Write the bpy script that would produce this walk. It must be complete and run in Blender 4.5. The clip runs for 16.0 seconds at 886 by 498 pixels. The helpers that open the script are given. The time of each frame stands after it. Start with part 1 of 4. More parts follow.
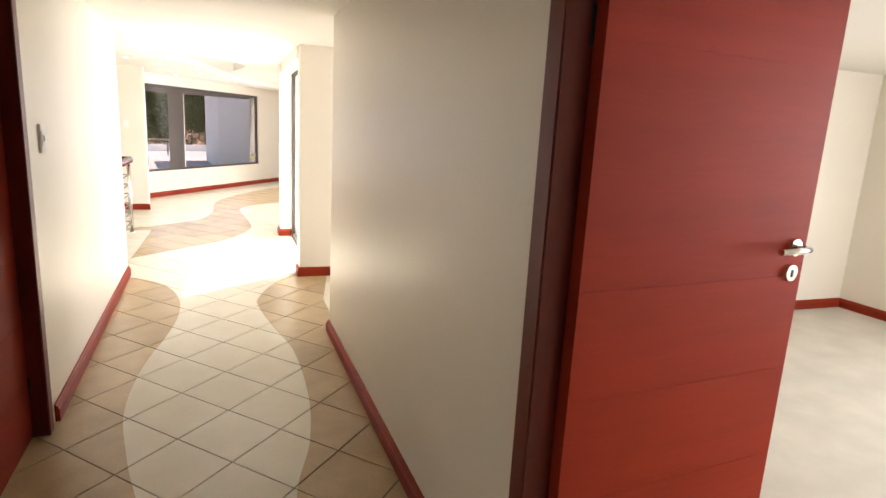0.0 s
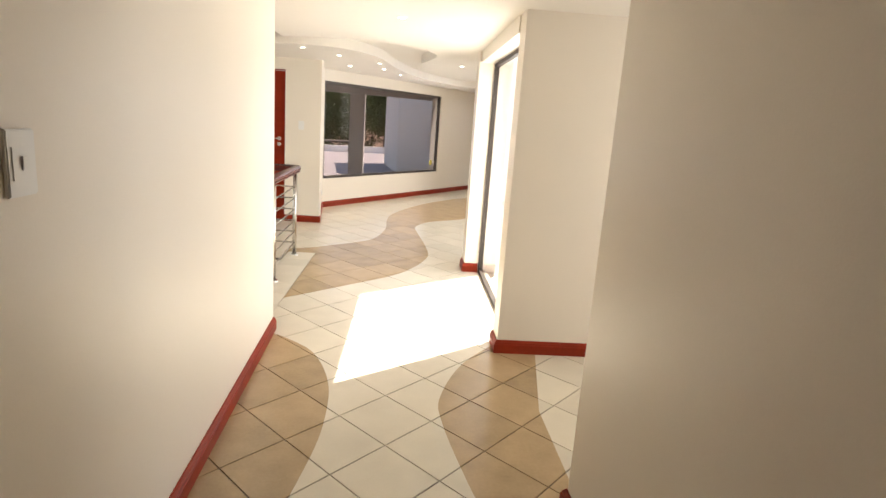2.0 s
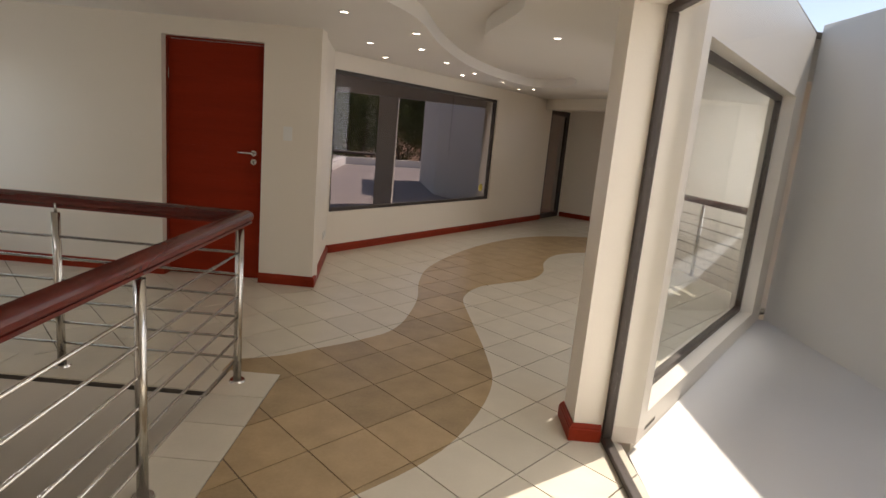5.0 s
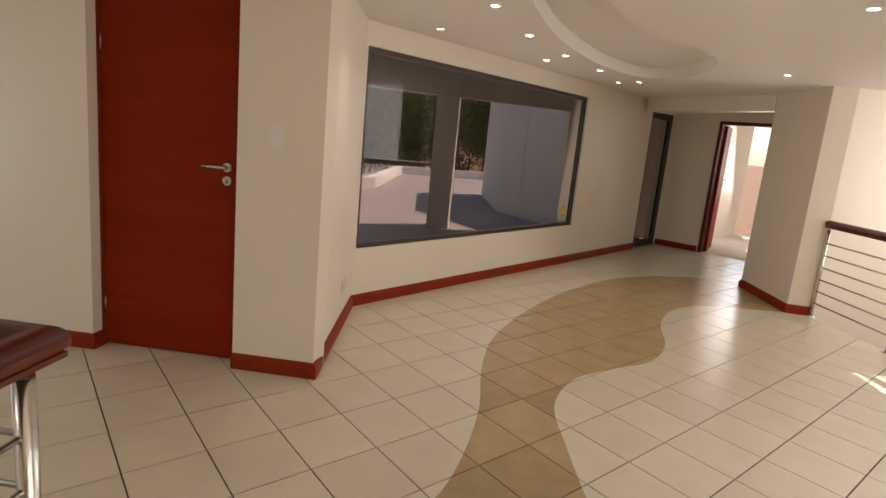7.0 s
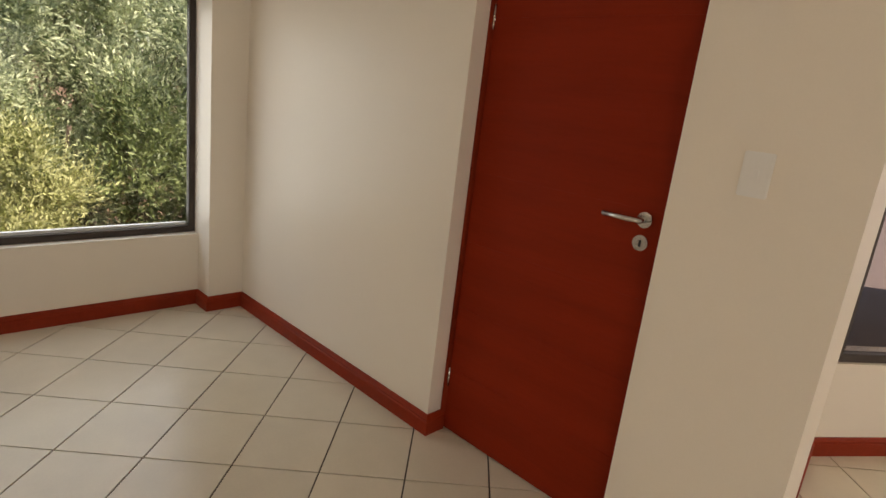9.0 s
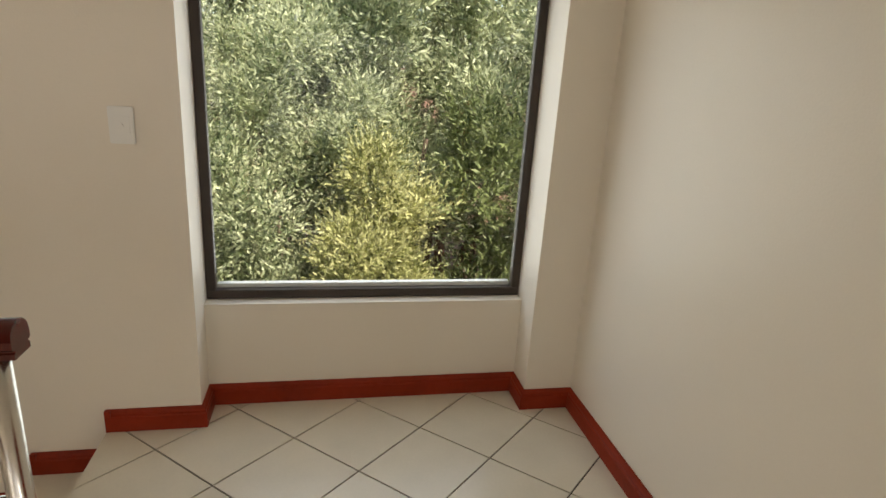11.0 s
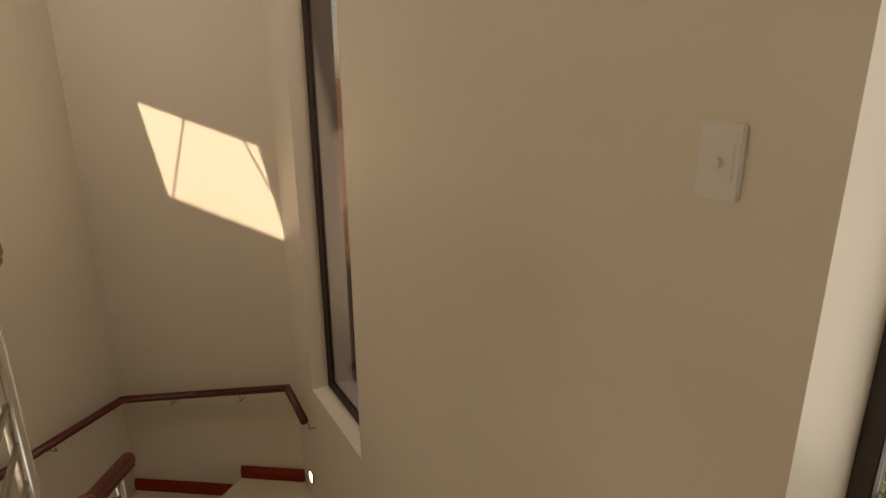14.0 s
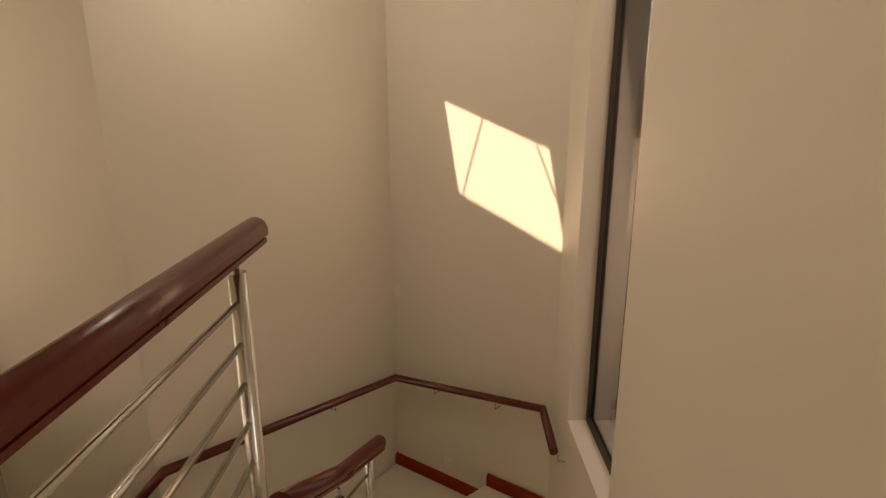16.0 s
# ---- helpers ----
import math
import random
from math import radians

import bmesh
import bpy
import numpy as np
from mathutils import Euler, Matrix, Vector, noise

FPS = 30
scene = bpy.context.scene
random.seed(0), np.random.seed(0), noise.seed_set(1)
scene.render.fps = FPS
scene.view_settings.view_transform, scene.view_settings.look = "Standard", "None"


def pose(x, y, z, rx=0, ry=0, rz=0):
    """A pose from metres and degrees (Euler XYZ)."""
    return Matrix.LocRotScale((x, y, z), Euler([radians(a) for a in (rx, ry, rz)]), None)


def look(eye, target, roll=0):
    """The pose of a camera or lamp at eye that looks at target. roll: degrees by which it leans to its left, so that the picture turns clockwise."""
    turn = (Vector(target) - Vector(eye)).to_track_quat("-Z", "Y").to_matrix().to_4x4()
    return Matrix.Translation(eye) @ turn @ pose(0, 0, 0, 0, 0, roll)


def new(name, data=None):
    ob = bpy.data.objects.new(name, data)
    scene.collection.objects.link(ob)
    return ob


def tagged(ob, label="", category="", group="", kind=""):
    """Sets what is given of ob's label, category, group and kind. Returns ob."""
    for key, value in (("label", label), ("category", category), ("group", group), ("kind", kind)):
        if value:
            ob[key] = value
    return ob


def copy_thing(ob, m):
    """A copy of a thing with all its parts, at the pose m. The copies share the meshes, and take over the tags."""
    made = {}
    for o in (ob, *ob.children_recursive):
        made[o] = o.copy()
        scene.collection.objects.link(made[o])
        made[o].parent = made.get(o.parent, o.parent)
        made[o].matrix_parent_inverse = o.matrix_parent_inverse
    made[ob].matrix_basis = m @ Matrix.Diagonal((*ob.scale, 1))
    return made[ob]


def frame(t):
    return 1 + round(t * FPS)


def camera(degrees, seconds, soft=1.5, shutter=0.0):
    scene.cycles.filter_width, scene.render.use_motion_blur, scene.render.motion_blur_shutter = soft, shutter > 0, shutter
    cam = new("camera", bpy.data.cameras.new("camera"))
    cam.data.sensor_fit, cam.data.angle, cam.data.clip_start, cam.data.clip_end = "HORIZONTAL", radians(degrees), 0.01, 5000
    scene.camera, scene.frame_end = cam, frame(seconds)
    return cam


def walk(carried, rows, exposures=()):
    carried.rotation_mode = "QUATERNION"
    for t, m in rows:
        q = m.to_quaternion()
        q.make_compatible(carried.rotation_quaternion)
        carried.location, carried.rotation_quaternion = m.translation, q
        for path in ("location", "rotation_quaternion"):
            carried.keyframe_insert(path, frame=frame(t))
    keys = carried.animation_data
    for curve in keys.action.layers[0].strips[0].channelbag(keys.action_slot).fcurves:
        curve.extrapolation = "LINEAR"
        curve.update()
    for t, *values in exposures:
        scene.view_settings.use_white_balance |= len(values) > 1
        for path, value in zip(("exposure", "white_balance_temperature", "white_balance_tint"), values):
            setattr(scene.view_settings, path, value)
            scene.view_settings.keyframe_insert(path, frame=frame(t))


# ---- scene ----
cam = camera(74.9, 16.0)
PATH = [
    (0, (0.092, -1.021, 1.514), (0.764, 0.818, 1.108), 3.1),
    (0.5, (0.097, -0.555, 1.517), (0.553, 1.348, 1.101), 3.7),
    (1, (0.094, -0.008, 1.511), (0.397, 1.922, 1.087), 3.7),
    (1.5, (0.06, 0.523, 1.514), (0.25, 2.466, 1.084), 3.5),
    (2, (0.014, 1.031, 1.508), (0.148, 2.98, 1.081), 4.0),
    (2.5, (-0.038, 1.517, 1.499), (0.016, 3.47, 1.071), 4.3),
    (3, (-0.045, 2.02, 1.493), (-0.017, 3.974, 1.069), 4.6),
    (3.5, (-0.095, 2.558, 1.489), (-0.073, 4.513, 1.07), 4.9),
    (3.7, (-0.123, 2.782, 1.49), (-0.097, 4.739, 1.075), 5.2),
    (5.8, (-0.105, 5.015, 1.44), (-0.093, 6.977, 1.053), 5.1),
    (6, (-0.117, 5.221, 1.433), (-0.11, 7.183, 1.048), 5.1),
    (6.5, (-0.166, 5.727, 1.424), (-0.236, 7.688, 1.041), 5.2),
    (7, (-0.249, 6.212, 1.423), (-0.439, 8.165, 1.039), 5.4),
    (7.5, (-0.36, 6.632, 1.412), (-0.834, 8.534, 1.015), 5.5),
    (8, (-0.545, 6.994, 1.422), (-1.297, 8.799, 1.004), 5.7),
    (8.5, (-0.742, 7.314, 1.448), (-1.812, 8.937, 0.979), 6.5),
    (9, (-0.979, 7.563, 1.431), (-2.327, 8.955, 0.935), 6.7),
    (9.5, (-1.271, 7.754, 1.441), (-2.809, 8.914, 0.903), 6.5),
    (9.7, (-1.392, 7.821, 1.448), (-2.999, 8.873, 0.892), 6.0),
    (11.8, (-2.659, 8.223, 1.408), (-4.562, 8.165, 0.797), 2.9),
    (12, (-2.777, 8.234, 1.401), (-4.667, 8.035, 0.78), 2.6),
    (12.5, (-3.049, 8.225, 1.389), (-4.821, 7.551, 0.754), 1.7),
    (13, (-3.229, 8.178, 1.354), (-4.785, 7.069, 0.761), 0.6),
    (13.5, (-3.359, 8.112, 1.331), (-4.635, 6.682, 0.758), 0.4),
    (14, (-3.464, 8.044, 1.321), (-4.424, 6.384, 0.751), -0.4),
    (14.5, (-3.525, 7.926, 1.333), (-4.231, 6.143, 0.765), -0.5),
    (15, (-3.556, 7.845, 1.323), (-4.012, 5.978, 0.768), -0.4),
    (15.5, (-3.6, 7.772, 1.296), (-3.802, 5.858, 0.752), -0.2),
    (16, (-3.635, 7.742, 1.269), (-3.649, 5.815, 0.731), -0.1),
]
EXPOSURES = [(0, 2.45, 6350, 13), (2, 1.78, 6600, 14), (2.7, 1.2, 6700, 15), (3.5, 0.8, 6700, 15), (5.8, 0.1, 6900, 18), (6, 0.1, 7000, 18), (6.5, 0.3, 7400, 19), (7, 0.6, 7500, 20), (8, 0.85, 7600, 20),
             (9.5, 0.6, 7500, 18), (12, 0.68, 7300, 14), (13, 0.65, 7800, 16), (14.5, 0.0, 9800, 22), (16, 0.5, 9900, 23)]
walk(cam, [(t, look(eye, target, roll)) for t, eye, target, roll in PATH], EXPOSURES)

# ---- world, sun, exposure ----
SUN_WAY = Vector((-1.26, -0.95, -2.09)).normalized()
world = bpy.data.worlds.new("sky")
scene.world = world
world.use_nodes = True
sky = world.node_tree.nodes.new("ShaderNodeTexSky")
sky.sky_type, sky.sun_disc = "NISHITA", False
sky.sun_elevation = math.asin(-SUN_WAY.z)
sky.sun_rotation = math.atan2(-SUN_WAY.x, -SUN_WAY.y)
world.node_tree.links.new(sky.outputs[0], world.node_tree.nodes["Background"].inputs[0])
world.node_tree.nodes["Background"].inputs[1].default_value = 0.15
sun = new("sun", bpy.data.lights.new("sun", "SUN"))
sun.data.energy, sun.data.angle, sun.data.color = 5.0, radians(0.5), (1, 0.95, 0.87)
sun.matrix_world = look((6, 10, 12), Vector((6, 10, 12)) + SUN_WAY)


def area_light(name, eye, target, w, h, power, color=(0.92, 0.96, 1.0)):
    """An area lamp: daylight at a window's opening, and added fill where none is built."""
    lamp = new(name, bpy.data.lights.new(name, "AREA"))
    lamp.data.shape, lamp.data.size, lamp.data.size_y = "RECTANGLE", w, h
    lamp.data.energy, lamp.data.color = power, color
    lamp.matrix_world = look(eye, target)
    return lamp


area_light("daylight_bush_window", (-4.66, 8.32, 1.15), (0, 8.32, 0.9), 1.25, 1.25, 6, (0.80, 0.90, 1.0))
area_light("daylight_terrace_window", (-0.5, 12.3, 1.25), (3, 9.9, 0.9), 3.2, 1.4, 12)
# added lamp before the closed bedroom wall, brightens room, door leaf and corridor
area_light("fill_bedroom", (5.5, -0.9, 1.4), (0, 0.3, 1.0), 2.2, 1.6, 34)
# added fill for the hall's east side; the wall there has no window
area_light("fill_hall_east", (4.75, 11.4, 1.4), (0, 10.6, 0.6), 1.3, 1.7, 27)
area_light("daylight_light_well", (0.93, 5.9, 1.1), (-1, 5.9, 1.1), 1.8, 1.9, 12, (1, 0.98, 0.94))
area_light("daylight_hall_well", (1.75, 8.36, 1.05), (0.7, 9.2, 0.2), 2.2, 1.7, 8)
area_light("daylight_skylight", (-2.98, 5.14, 2.56), (-3.3, 4.6, 0), 0.5, 0.3, 6)
# unseen fill lamp at the passage end, added to lift the dark right wall
area_light("fill_passage", (3.3, 3.9, 1.3), (0, 3.9, 1.2), 1.2, 1.6, 10)
# the far room has no window built; this added lamp makes it bright
area_light("fill_far_room", (4.6, 17.2, 1.5), (3.6, 15.5, 0.6), 1.4, 1.4, 15)
area_light("daylight_narrow_window", (-4.62, 5.3, 0.9), (-3, 5.3, 0.6), 0.6, 2.2, 5)


# ---- materials ----
def material(name, color, rough=0.5, metal=0.0, vary=0.08, scale=3.0, fine=60.0, bump=0.1, per_piece=0.0, stretch=None, island=0.0, gloss=None):
    m = bpy.data.materials.new(name)
    m.use_nodes = True
    nt, b = m.node_tree, m.node_tree.nodes["Principled BSDF"]
    b.inputs["Roughness"].default_value, b.inputs["Metallic"].default_value = rough, metal
    if gloss is not None:
        b.inputs["Specular IOR Level"].default_value = gloss
    co = nt.nodes.new("ShaderNodeTexCoord")
    mp = nt.nodes.new("ShaderNodeMapping")
    nt.links.new(co.outputs["Object"], mp.inputs[0])
    if stretch:
        mp.inputs["Scale"].default_value = stretch
    big, small = nt.nodes.new("ShaderNodeTexNoise"), nt.nodes.new("ShaderNodeTexNoise")
    big.inputs["Scale"].default_value, small.inputs["Scale"].default_value = scale, fine
    big.inputs["Detail"].default_value = small.inputs["Detail"].default_value = 4
    for n in (big, small):
        nt.links.new(mp.outputs[0], n.inputs["Vector"])
    add = nt.nodes.new("ShaderNodeMath")
    add.operation = "MULTIPLY_ADD"
    nt.links.new(small.outputs[0], add.inputs[0])
    add.inputs[1].default_value = 0.4
    nt.links.new(big.outputs[0], add.inputs[2])
    val = add.outputs[0]
    for amount, node, socket in ((per_piece, "ShaderNodeObjectInfo", "Random"), (island, "ShaderNodeNewGeometry", "Random Per Island")):
        if amount:
            info = nt.nodes.new(node)
            more = nt.nodes.new("ShaderNodeMath")
            more.operation = "MULTIPLY_ADD"
            nt.links.new(info.outputs[socket], more.inputs[0])
            more.inputs[1].default_value = amount
            nt.links.new(val, more.inputs[2])
            val = more.outputs[0]
    ramp = nt.nodes.new("ShaderNodeMapRange")
    ramp.inputs[1].default_value, ramp.inputs[2].default_value = 0.4, 1.0 + per_piece + island
    ramp.inputs[3].default_value, ramp.inputs[4].default_value = 1 - vary, 1 + vary
    nt.links.new(val, ramp.inputs[0])
    mul = nt.nodes.new("ShaderNodeVectorMath")
    mul.operation = "SCALE"
    mul.inputs[0].default_value = color
    nt.links.new(ramp.outputs[0], mul.inputs["Scale"])
    nt.links.new(mul.outputs[0], b.inputs["Base Color"])
    if bump:
        bp = nt.nodes.new("ShaderNodeBump")
        bp.inputs["Strength"].default_value, bp.inputs["Distance"].default_value = bump, 0.004
        nt.links.new(small.outputs[0], bp.inputs["Height"])
        nt.links.new(bp.outputs[0], b.inputs["Normal"])
    return m


def leaf_material(name, dark, light):
    m = bpy.data.materials.new(name)
    m.use_nodes = True
    nt, b = m.node_tree, m.node_tree.nodes["Principled BSDF"]
    b.inputs["Roughness"].default_value = 0.55
    g = nt.nodes.new("ShaderNodeNewGeometry")
    co = nt.nodes.new("ShaderNodeTexCoord")
    n = nt.nodes.new("ShaderNodeTexNoise")
    n.inputs["Scale"].default_value = 1.4
    nt.links.new(co.outputs["Object"], n.inputs["Vector"])
    s = nt.nodes.new("ShaderNodeMath")
    s.operation = "MULTIPLY_ADD"
    s.inputs[1].default_value = 0.55
    nt.links.new(g.outputs["Random Per Island"], s.inputs[0])
    nt.links.new(n.outputs[0], s.inputs[2])
    r = nt.nodes.new("ShaderNodeMapRange")
    r.inputs[1].default_value, r.inputs[2].default_value = 0.45, 1.05
    nt.links.new(s.outputs[0], r.inputs[0])
    mix = nt.nodes.new("ShaderNodeMix")
    mix.data_type = "RGBA"
    mix.inputs[6].default_value, mix.inputs[7].default_value = (*dark, 1), (*light, 1)
    nt.links.new(r.outputs[0], mix.inputs[0])
    nt.links.new(mix.outputs[2], b.inputs["Base Color"])
    through_leaf, blend = nt.nodes.new("ShaderNodeBsdfTranslucent"), nt.nodes.new("ShaderNodeMixShader")
    nt.links.new(mix.outputs[2], through_leaf.inputs[0])
    blend.inputs[0].default_value = 0.22
    nt.links.new(b.outputs[0], blend.inputs[1])
    nt.links.new(through_leaf.outputs[0], blend.inputs[2])
    nt.links.new(blend.outputs[0], nt.nodes["Material Output"].inputs[0])
    return m


def glass_material(name, tint, rough=0.0):
    m = bpy.data.materials.new(name)
    m.use_nodes = True
    nt = m.node_tree
    out = nt.nodes["Material Output"]
    clear, shiny, mix, fres = (nt.nodes.new("ShaderNode" + n) for n in ("BsdfTransparent", "BsdfGlossy", "MixShader", "LayerWeight"))
    clear.inputs[0].default_value = (*tint, 1)
    shiny.inputs["Roughness"].default_value = rough
    fres.inputs[0].default_value = 0.5
    steep, some = nt.nodes.new("ShaderNodeMath"), nt.nodes.new("ShaderNodeMath")
    steep.operation, some.operation = "POWER", "MULTIPLY_ADD"
    steep.inputs[1].default_value, some.inputs[1].default_value, some.inputs[2].default_value = 5.0, 0.5, 0.02
    nt.links.new(fres.outputs["Facing"], steep.inputs[0])
    nt.links.new(steep.outputs[0], some.inputs[0])
    nt.links.new(some.outputs[0], mix.inputs[0])
    nt.links.new(clear.outputs[0], mix.inputs[1])
    nt.links.new(shiny.outputs[0], mix.inputs[2])
    nt.links.new(mix.outputs[0], out.inputs[0])
    return m


def glow(name, color, strength):
    m = bpy.data.materials.new(name)
    m.use_nodes = True
    b = m.node_tree.nodes["Principled BSDF"]
    b.inputs["Emission Color"].default_value, b.inputs["Emission Strength"].default_value = (*color, 1), strength
    return m


PLASTER = material("cream_wall_paint", (0.80, 0.735, 0.63), 0.38, vary=0.025, scale=1.1, fine=140, bump=0.1)
CEILING = material("white_ceiling_paint", (0.80, 0.76, 0.69), 0.6, vary=0.02, scale=1.0, fine=120, bump=0.06)
EXTERIOR = material("white_exterior_plaster", (0.78, 0.76, 0.72), 0.8, vary=0.05, scale=1.5, fine=80, bump=0.3)
RED_TRIM = material("red_varnished_skirting", (0.25, 0.027, 0.009), 0.45, gloss=0.14, vary=0.2, scale=3, fine=40, bump=0.06)
RED_DOOR = material("red_stained_door_veneer", (0.245, 0.023, 0.007), 0.55, gloss=0.08, vary=0.13, scale=2.2, fine=25, bump=0.06, stretch=(0.35, 0.35, 4.0))
DARK_FRAME_WOOD = material("dark_red_frame_wood", (0.13, 0.016, 0.008), 0.4, gloss=0.25, vary=0.25, scale=4, fine=40, bump=0.08, stretch=(5, 5, 0.5))
RAIL_WOOD = material("mahogany_handrail_varnish", (0.105, 0.013, 0.008), 0.25, vary=0.25, scale=5, fine=40, bump=0.04)
BEIGE = material("cream_glazed_tile", (0.66, 0.60, 0.475), 0.24, vary=0.1, scale=5, fine=90, bump=0.05, per_piece=0.5)
BROWN = material("sand_brown_glazed_tile", (0.42, 0.30, 0.165), 0.26, vary=0.28, scale=6, fine=60, bump=0.05, per_piece=0.5)
GROUT = material("dark_grout", (0.075, 0.06, 0.045), 0.9, vary=0.2, scale=8, fine=120, bump=0.3)
STEEL = material("brushed_stainless_steel", (0.62, 0.60, 0.56), 0.22, 1.0, vary=0.05, scale=8, fine=90, bump=0.02)
ALUMINIUM = material("dark_bronze_aluminium", (0.040, 0.027, 0.019), 0.5, 0.0, vary=0.15, scale=6, fine=80, bump=0.03)
SWITCH = material("ivory_plastic", (0.80, 0.79, 0.75), 0.3, vary=0.02, scale=8, fine=60, bump=0.0)
BLACK = material("black_slot", (0.01, 0.01, 0.01), 0.6, vary=0.1)
CARPET = material("pale_beige_carpet", (0.55, 0.50, 0.42), 0.95, vary=0.12, scale=4, fine=300, bump=0.6)
PAVING = material("pale_terrace_screed", (0.37, 0.335, 0.33), 0.8, vary=0.1, scale=1.2, fine=50, bump=0.3)
SOIL = material("dry_leaf_litter", (0.20, 0.11, 0.06), 0.95, vary=0.4, scale=2, fine=25, bump=0.8)
BARK = material("grey_brown_bark", (0.12, 0.085, 0.06), 0.9, vary=0.35, scale=6, fine=30, bump=0.8)
OLIVE = leaf_material("sage_green_leaves", (0.10, 0.15, 0.055), (0.66, 0.72, 0.46))
YELLOWISH = leaf_material("yellow_green_leaves", (0.20, 0.23, 0.06), (0.74, 0.74, 0.38))
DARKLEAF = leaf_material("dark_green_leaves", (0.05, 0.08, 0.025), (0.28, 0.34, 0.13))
GLASS = glass_material("clear_window_glass", (0.96, 0.97, 0.96))
TINTED = glass_material("grey_tinted_window_glass", (0.60, 0.56, 0.54))
LAMP = glow("lit_downlight_lens", (1, 0.93, 0.8), 14)
STEPLAMP = glow("lit_step_light_lens", (1, 0.9, 0.7), 6)
YELLOW = material("yellow_sticker_vinyl", (0.62, 0.52, 0.08), 0.5, vary=0.15, scale=20)


# ---- mesh helpers ----
def box(bm, x0, y0, z0, x1, y1, z1, m=None, bevel=0.0):
    made = bmesh.ops.create_cube(bm, size=1, matrix=Matrix.Translation(((x0 + x1) / 2, (y0 + y1) / 2, (z0 + z1) / 2)) @ Matrix.Diagonal((abs(x1 - x0), abs(y1 - y0), abs(z1 - z0), 1)))
    vs = made["verts"]
    if bevel:
        es = list({e for v in vs for e in v.link_edges})
        out = bmesh.ops.bevel(bm, geom=es, offset=bevel, segments=2, affect="EDGES")
        vs = list({v for f in out["faces"] for v in f.verts} | {v for v in vs if v.is_valid})
    if m is not None:
        bmesh.ops.transform(bm, matrix=m, verts=vs)
    return bm


def prism(bm, pts, z0, z1):
    low, high = [bm.verts.new((*p, z0)) for p in pts], [bm.verts.new((*p, z1)) for p in pts]
    bm.faces.new(low[::-1]), bm.faces.new(high)
    for i in range(len(pts)):
        j = (i + 1) % len(pts)
        bm.faces.new((low[i], low[j], high[j], high[i]))
    bmesh.ops.recalc_face_normals(bm, faces=bm.faces)
    return bm


def tube(bm, pts, r, sides=12, squash=1.0):
    """A round bar along points, with mitred bends and closed ends."""
    pts = [Vector(p) for p in pts]
    rings = []
    for i, p in enumerate(pts):
        a = (p - pts[i - 1]).normalized() if i else None
        b = (pts[i + 1] - p).normalized() if i + 1 < len(pts) else None
        way = ((a or b) + (b or a)).normalized()
        side = way.cross(Vector((0, 0, 1)))
        side = Vector((1, 0, 0)) if side.length < 1e-4 else side.normalized()
        up = side.cross(way)
        grow = 1 / max(0.4, way.dot(b or a))
        rings.append([bm.verts.new(p + r * (math.cos(t) * side * grow + math.sin(t) * up * squash)) for t in (2 * math.pi * k / sides for k in range(sides))])
    for u, v in zip(rings, rings[1:]):
        for k in range(sides):
            bm.faces.new((u[k], u[(k + 1) % sides], v[(k + 1) % sides], v[k])).smooth = True
    bm.faces.new(rings[0]), bm.faces.new(rings[-1][::-1])
    bmesh.ops.recalc_face_normals(bm, faces=bm.faces)
    return bm


def mesh_of(name, bm, mats):
    me = bpy.data.meshes.new(name)
    bm.to_mesh(me)
    bm.free()
    for m in mats if isinstance(mats, (list, tuple)) else [mats]:
        me.materials.append(m)
    return me


def part(name, bm, mat, parent=None, label=""):
    ob = new(name, mesh_of(name, bm, mat))
    ob.parent = parent
    return tagged(ob, label)


def thing(name, label, category, m=None, group=""):
    ob = new(name)
    ob.empty_display_size = 0.05
    if m is not None:
        ob.matrix_basis = m
    return tagged(ob, label, category, group)


def structure(name, bm, mat, label="", category=""):
    return tagged(part(name, bm, mat), label, category, kind="structure")


def line_pose(p0, p1):
    """x runs from p0 to p1, y to the left of it (into the room)."""
    return pose(p0[0], p0[1], 0, 0, 0, math.degrees(math.atan2(p1[1] - p0[1], p1[0] - p0[0])))


def wall(name, p0, p1, z0, z1, thick, openings=(), mat=None, label="cream painted plaster wall", soft=0.008):
    """The room lies to the left of the way from p0 to p1; openings are (s0, s1, za, zb)."""
    length = math.dist(p0, p1)
    bm, m = bmesh.new(), line_pose(p0, p1)
    s = 0.0
    spans = []
    for s0, s1, za, zb in sorted(openings):
        if s0 > s:
            spans.append((s, s0, z0, z1))
        if za > z0:
            spans.append((s0, s1, z0, za))
        if zb < z1:
            spans.append((s0, s1, zb, z1))
        s = s1
    if s < length:
        spans.append((s, length, z0, z1))
    for a, b, c, d in spans:
        box(bm, a, -thick, c, b, 0, d, m)
    return structure(name, bm, mat or PLASTER, label, "wall")


SKIRT = ((0, 0), (0.022, 0), (0.022, 0.062), (0.017, 0.066), (0.017, 0.074), (0.011, 0.080), (0.007, 0.088), (0, 0.09))


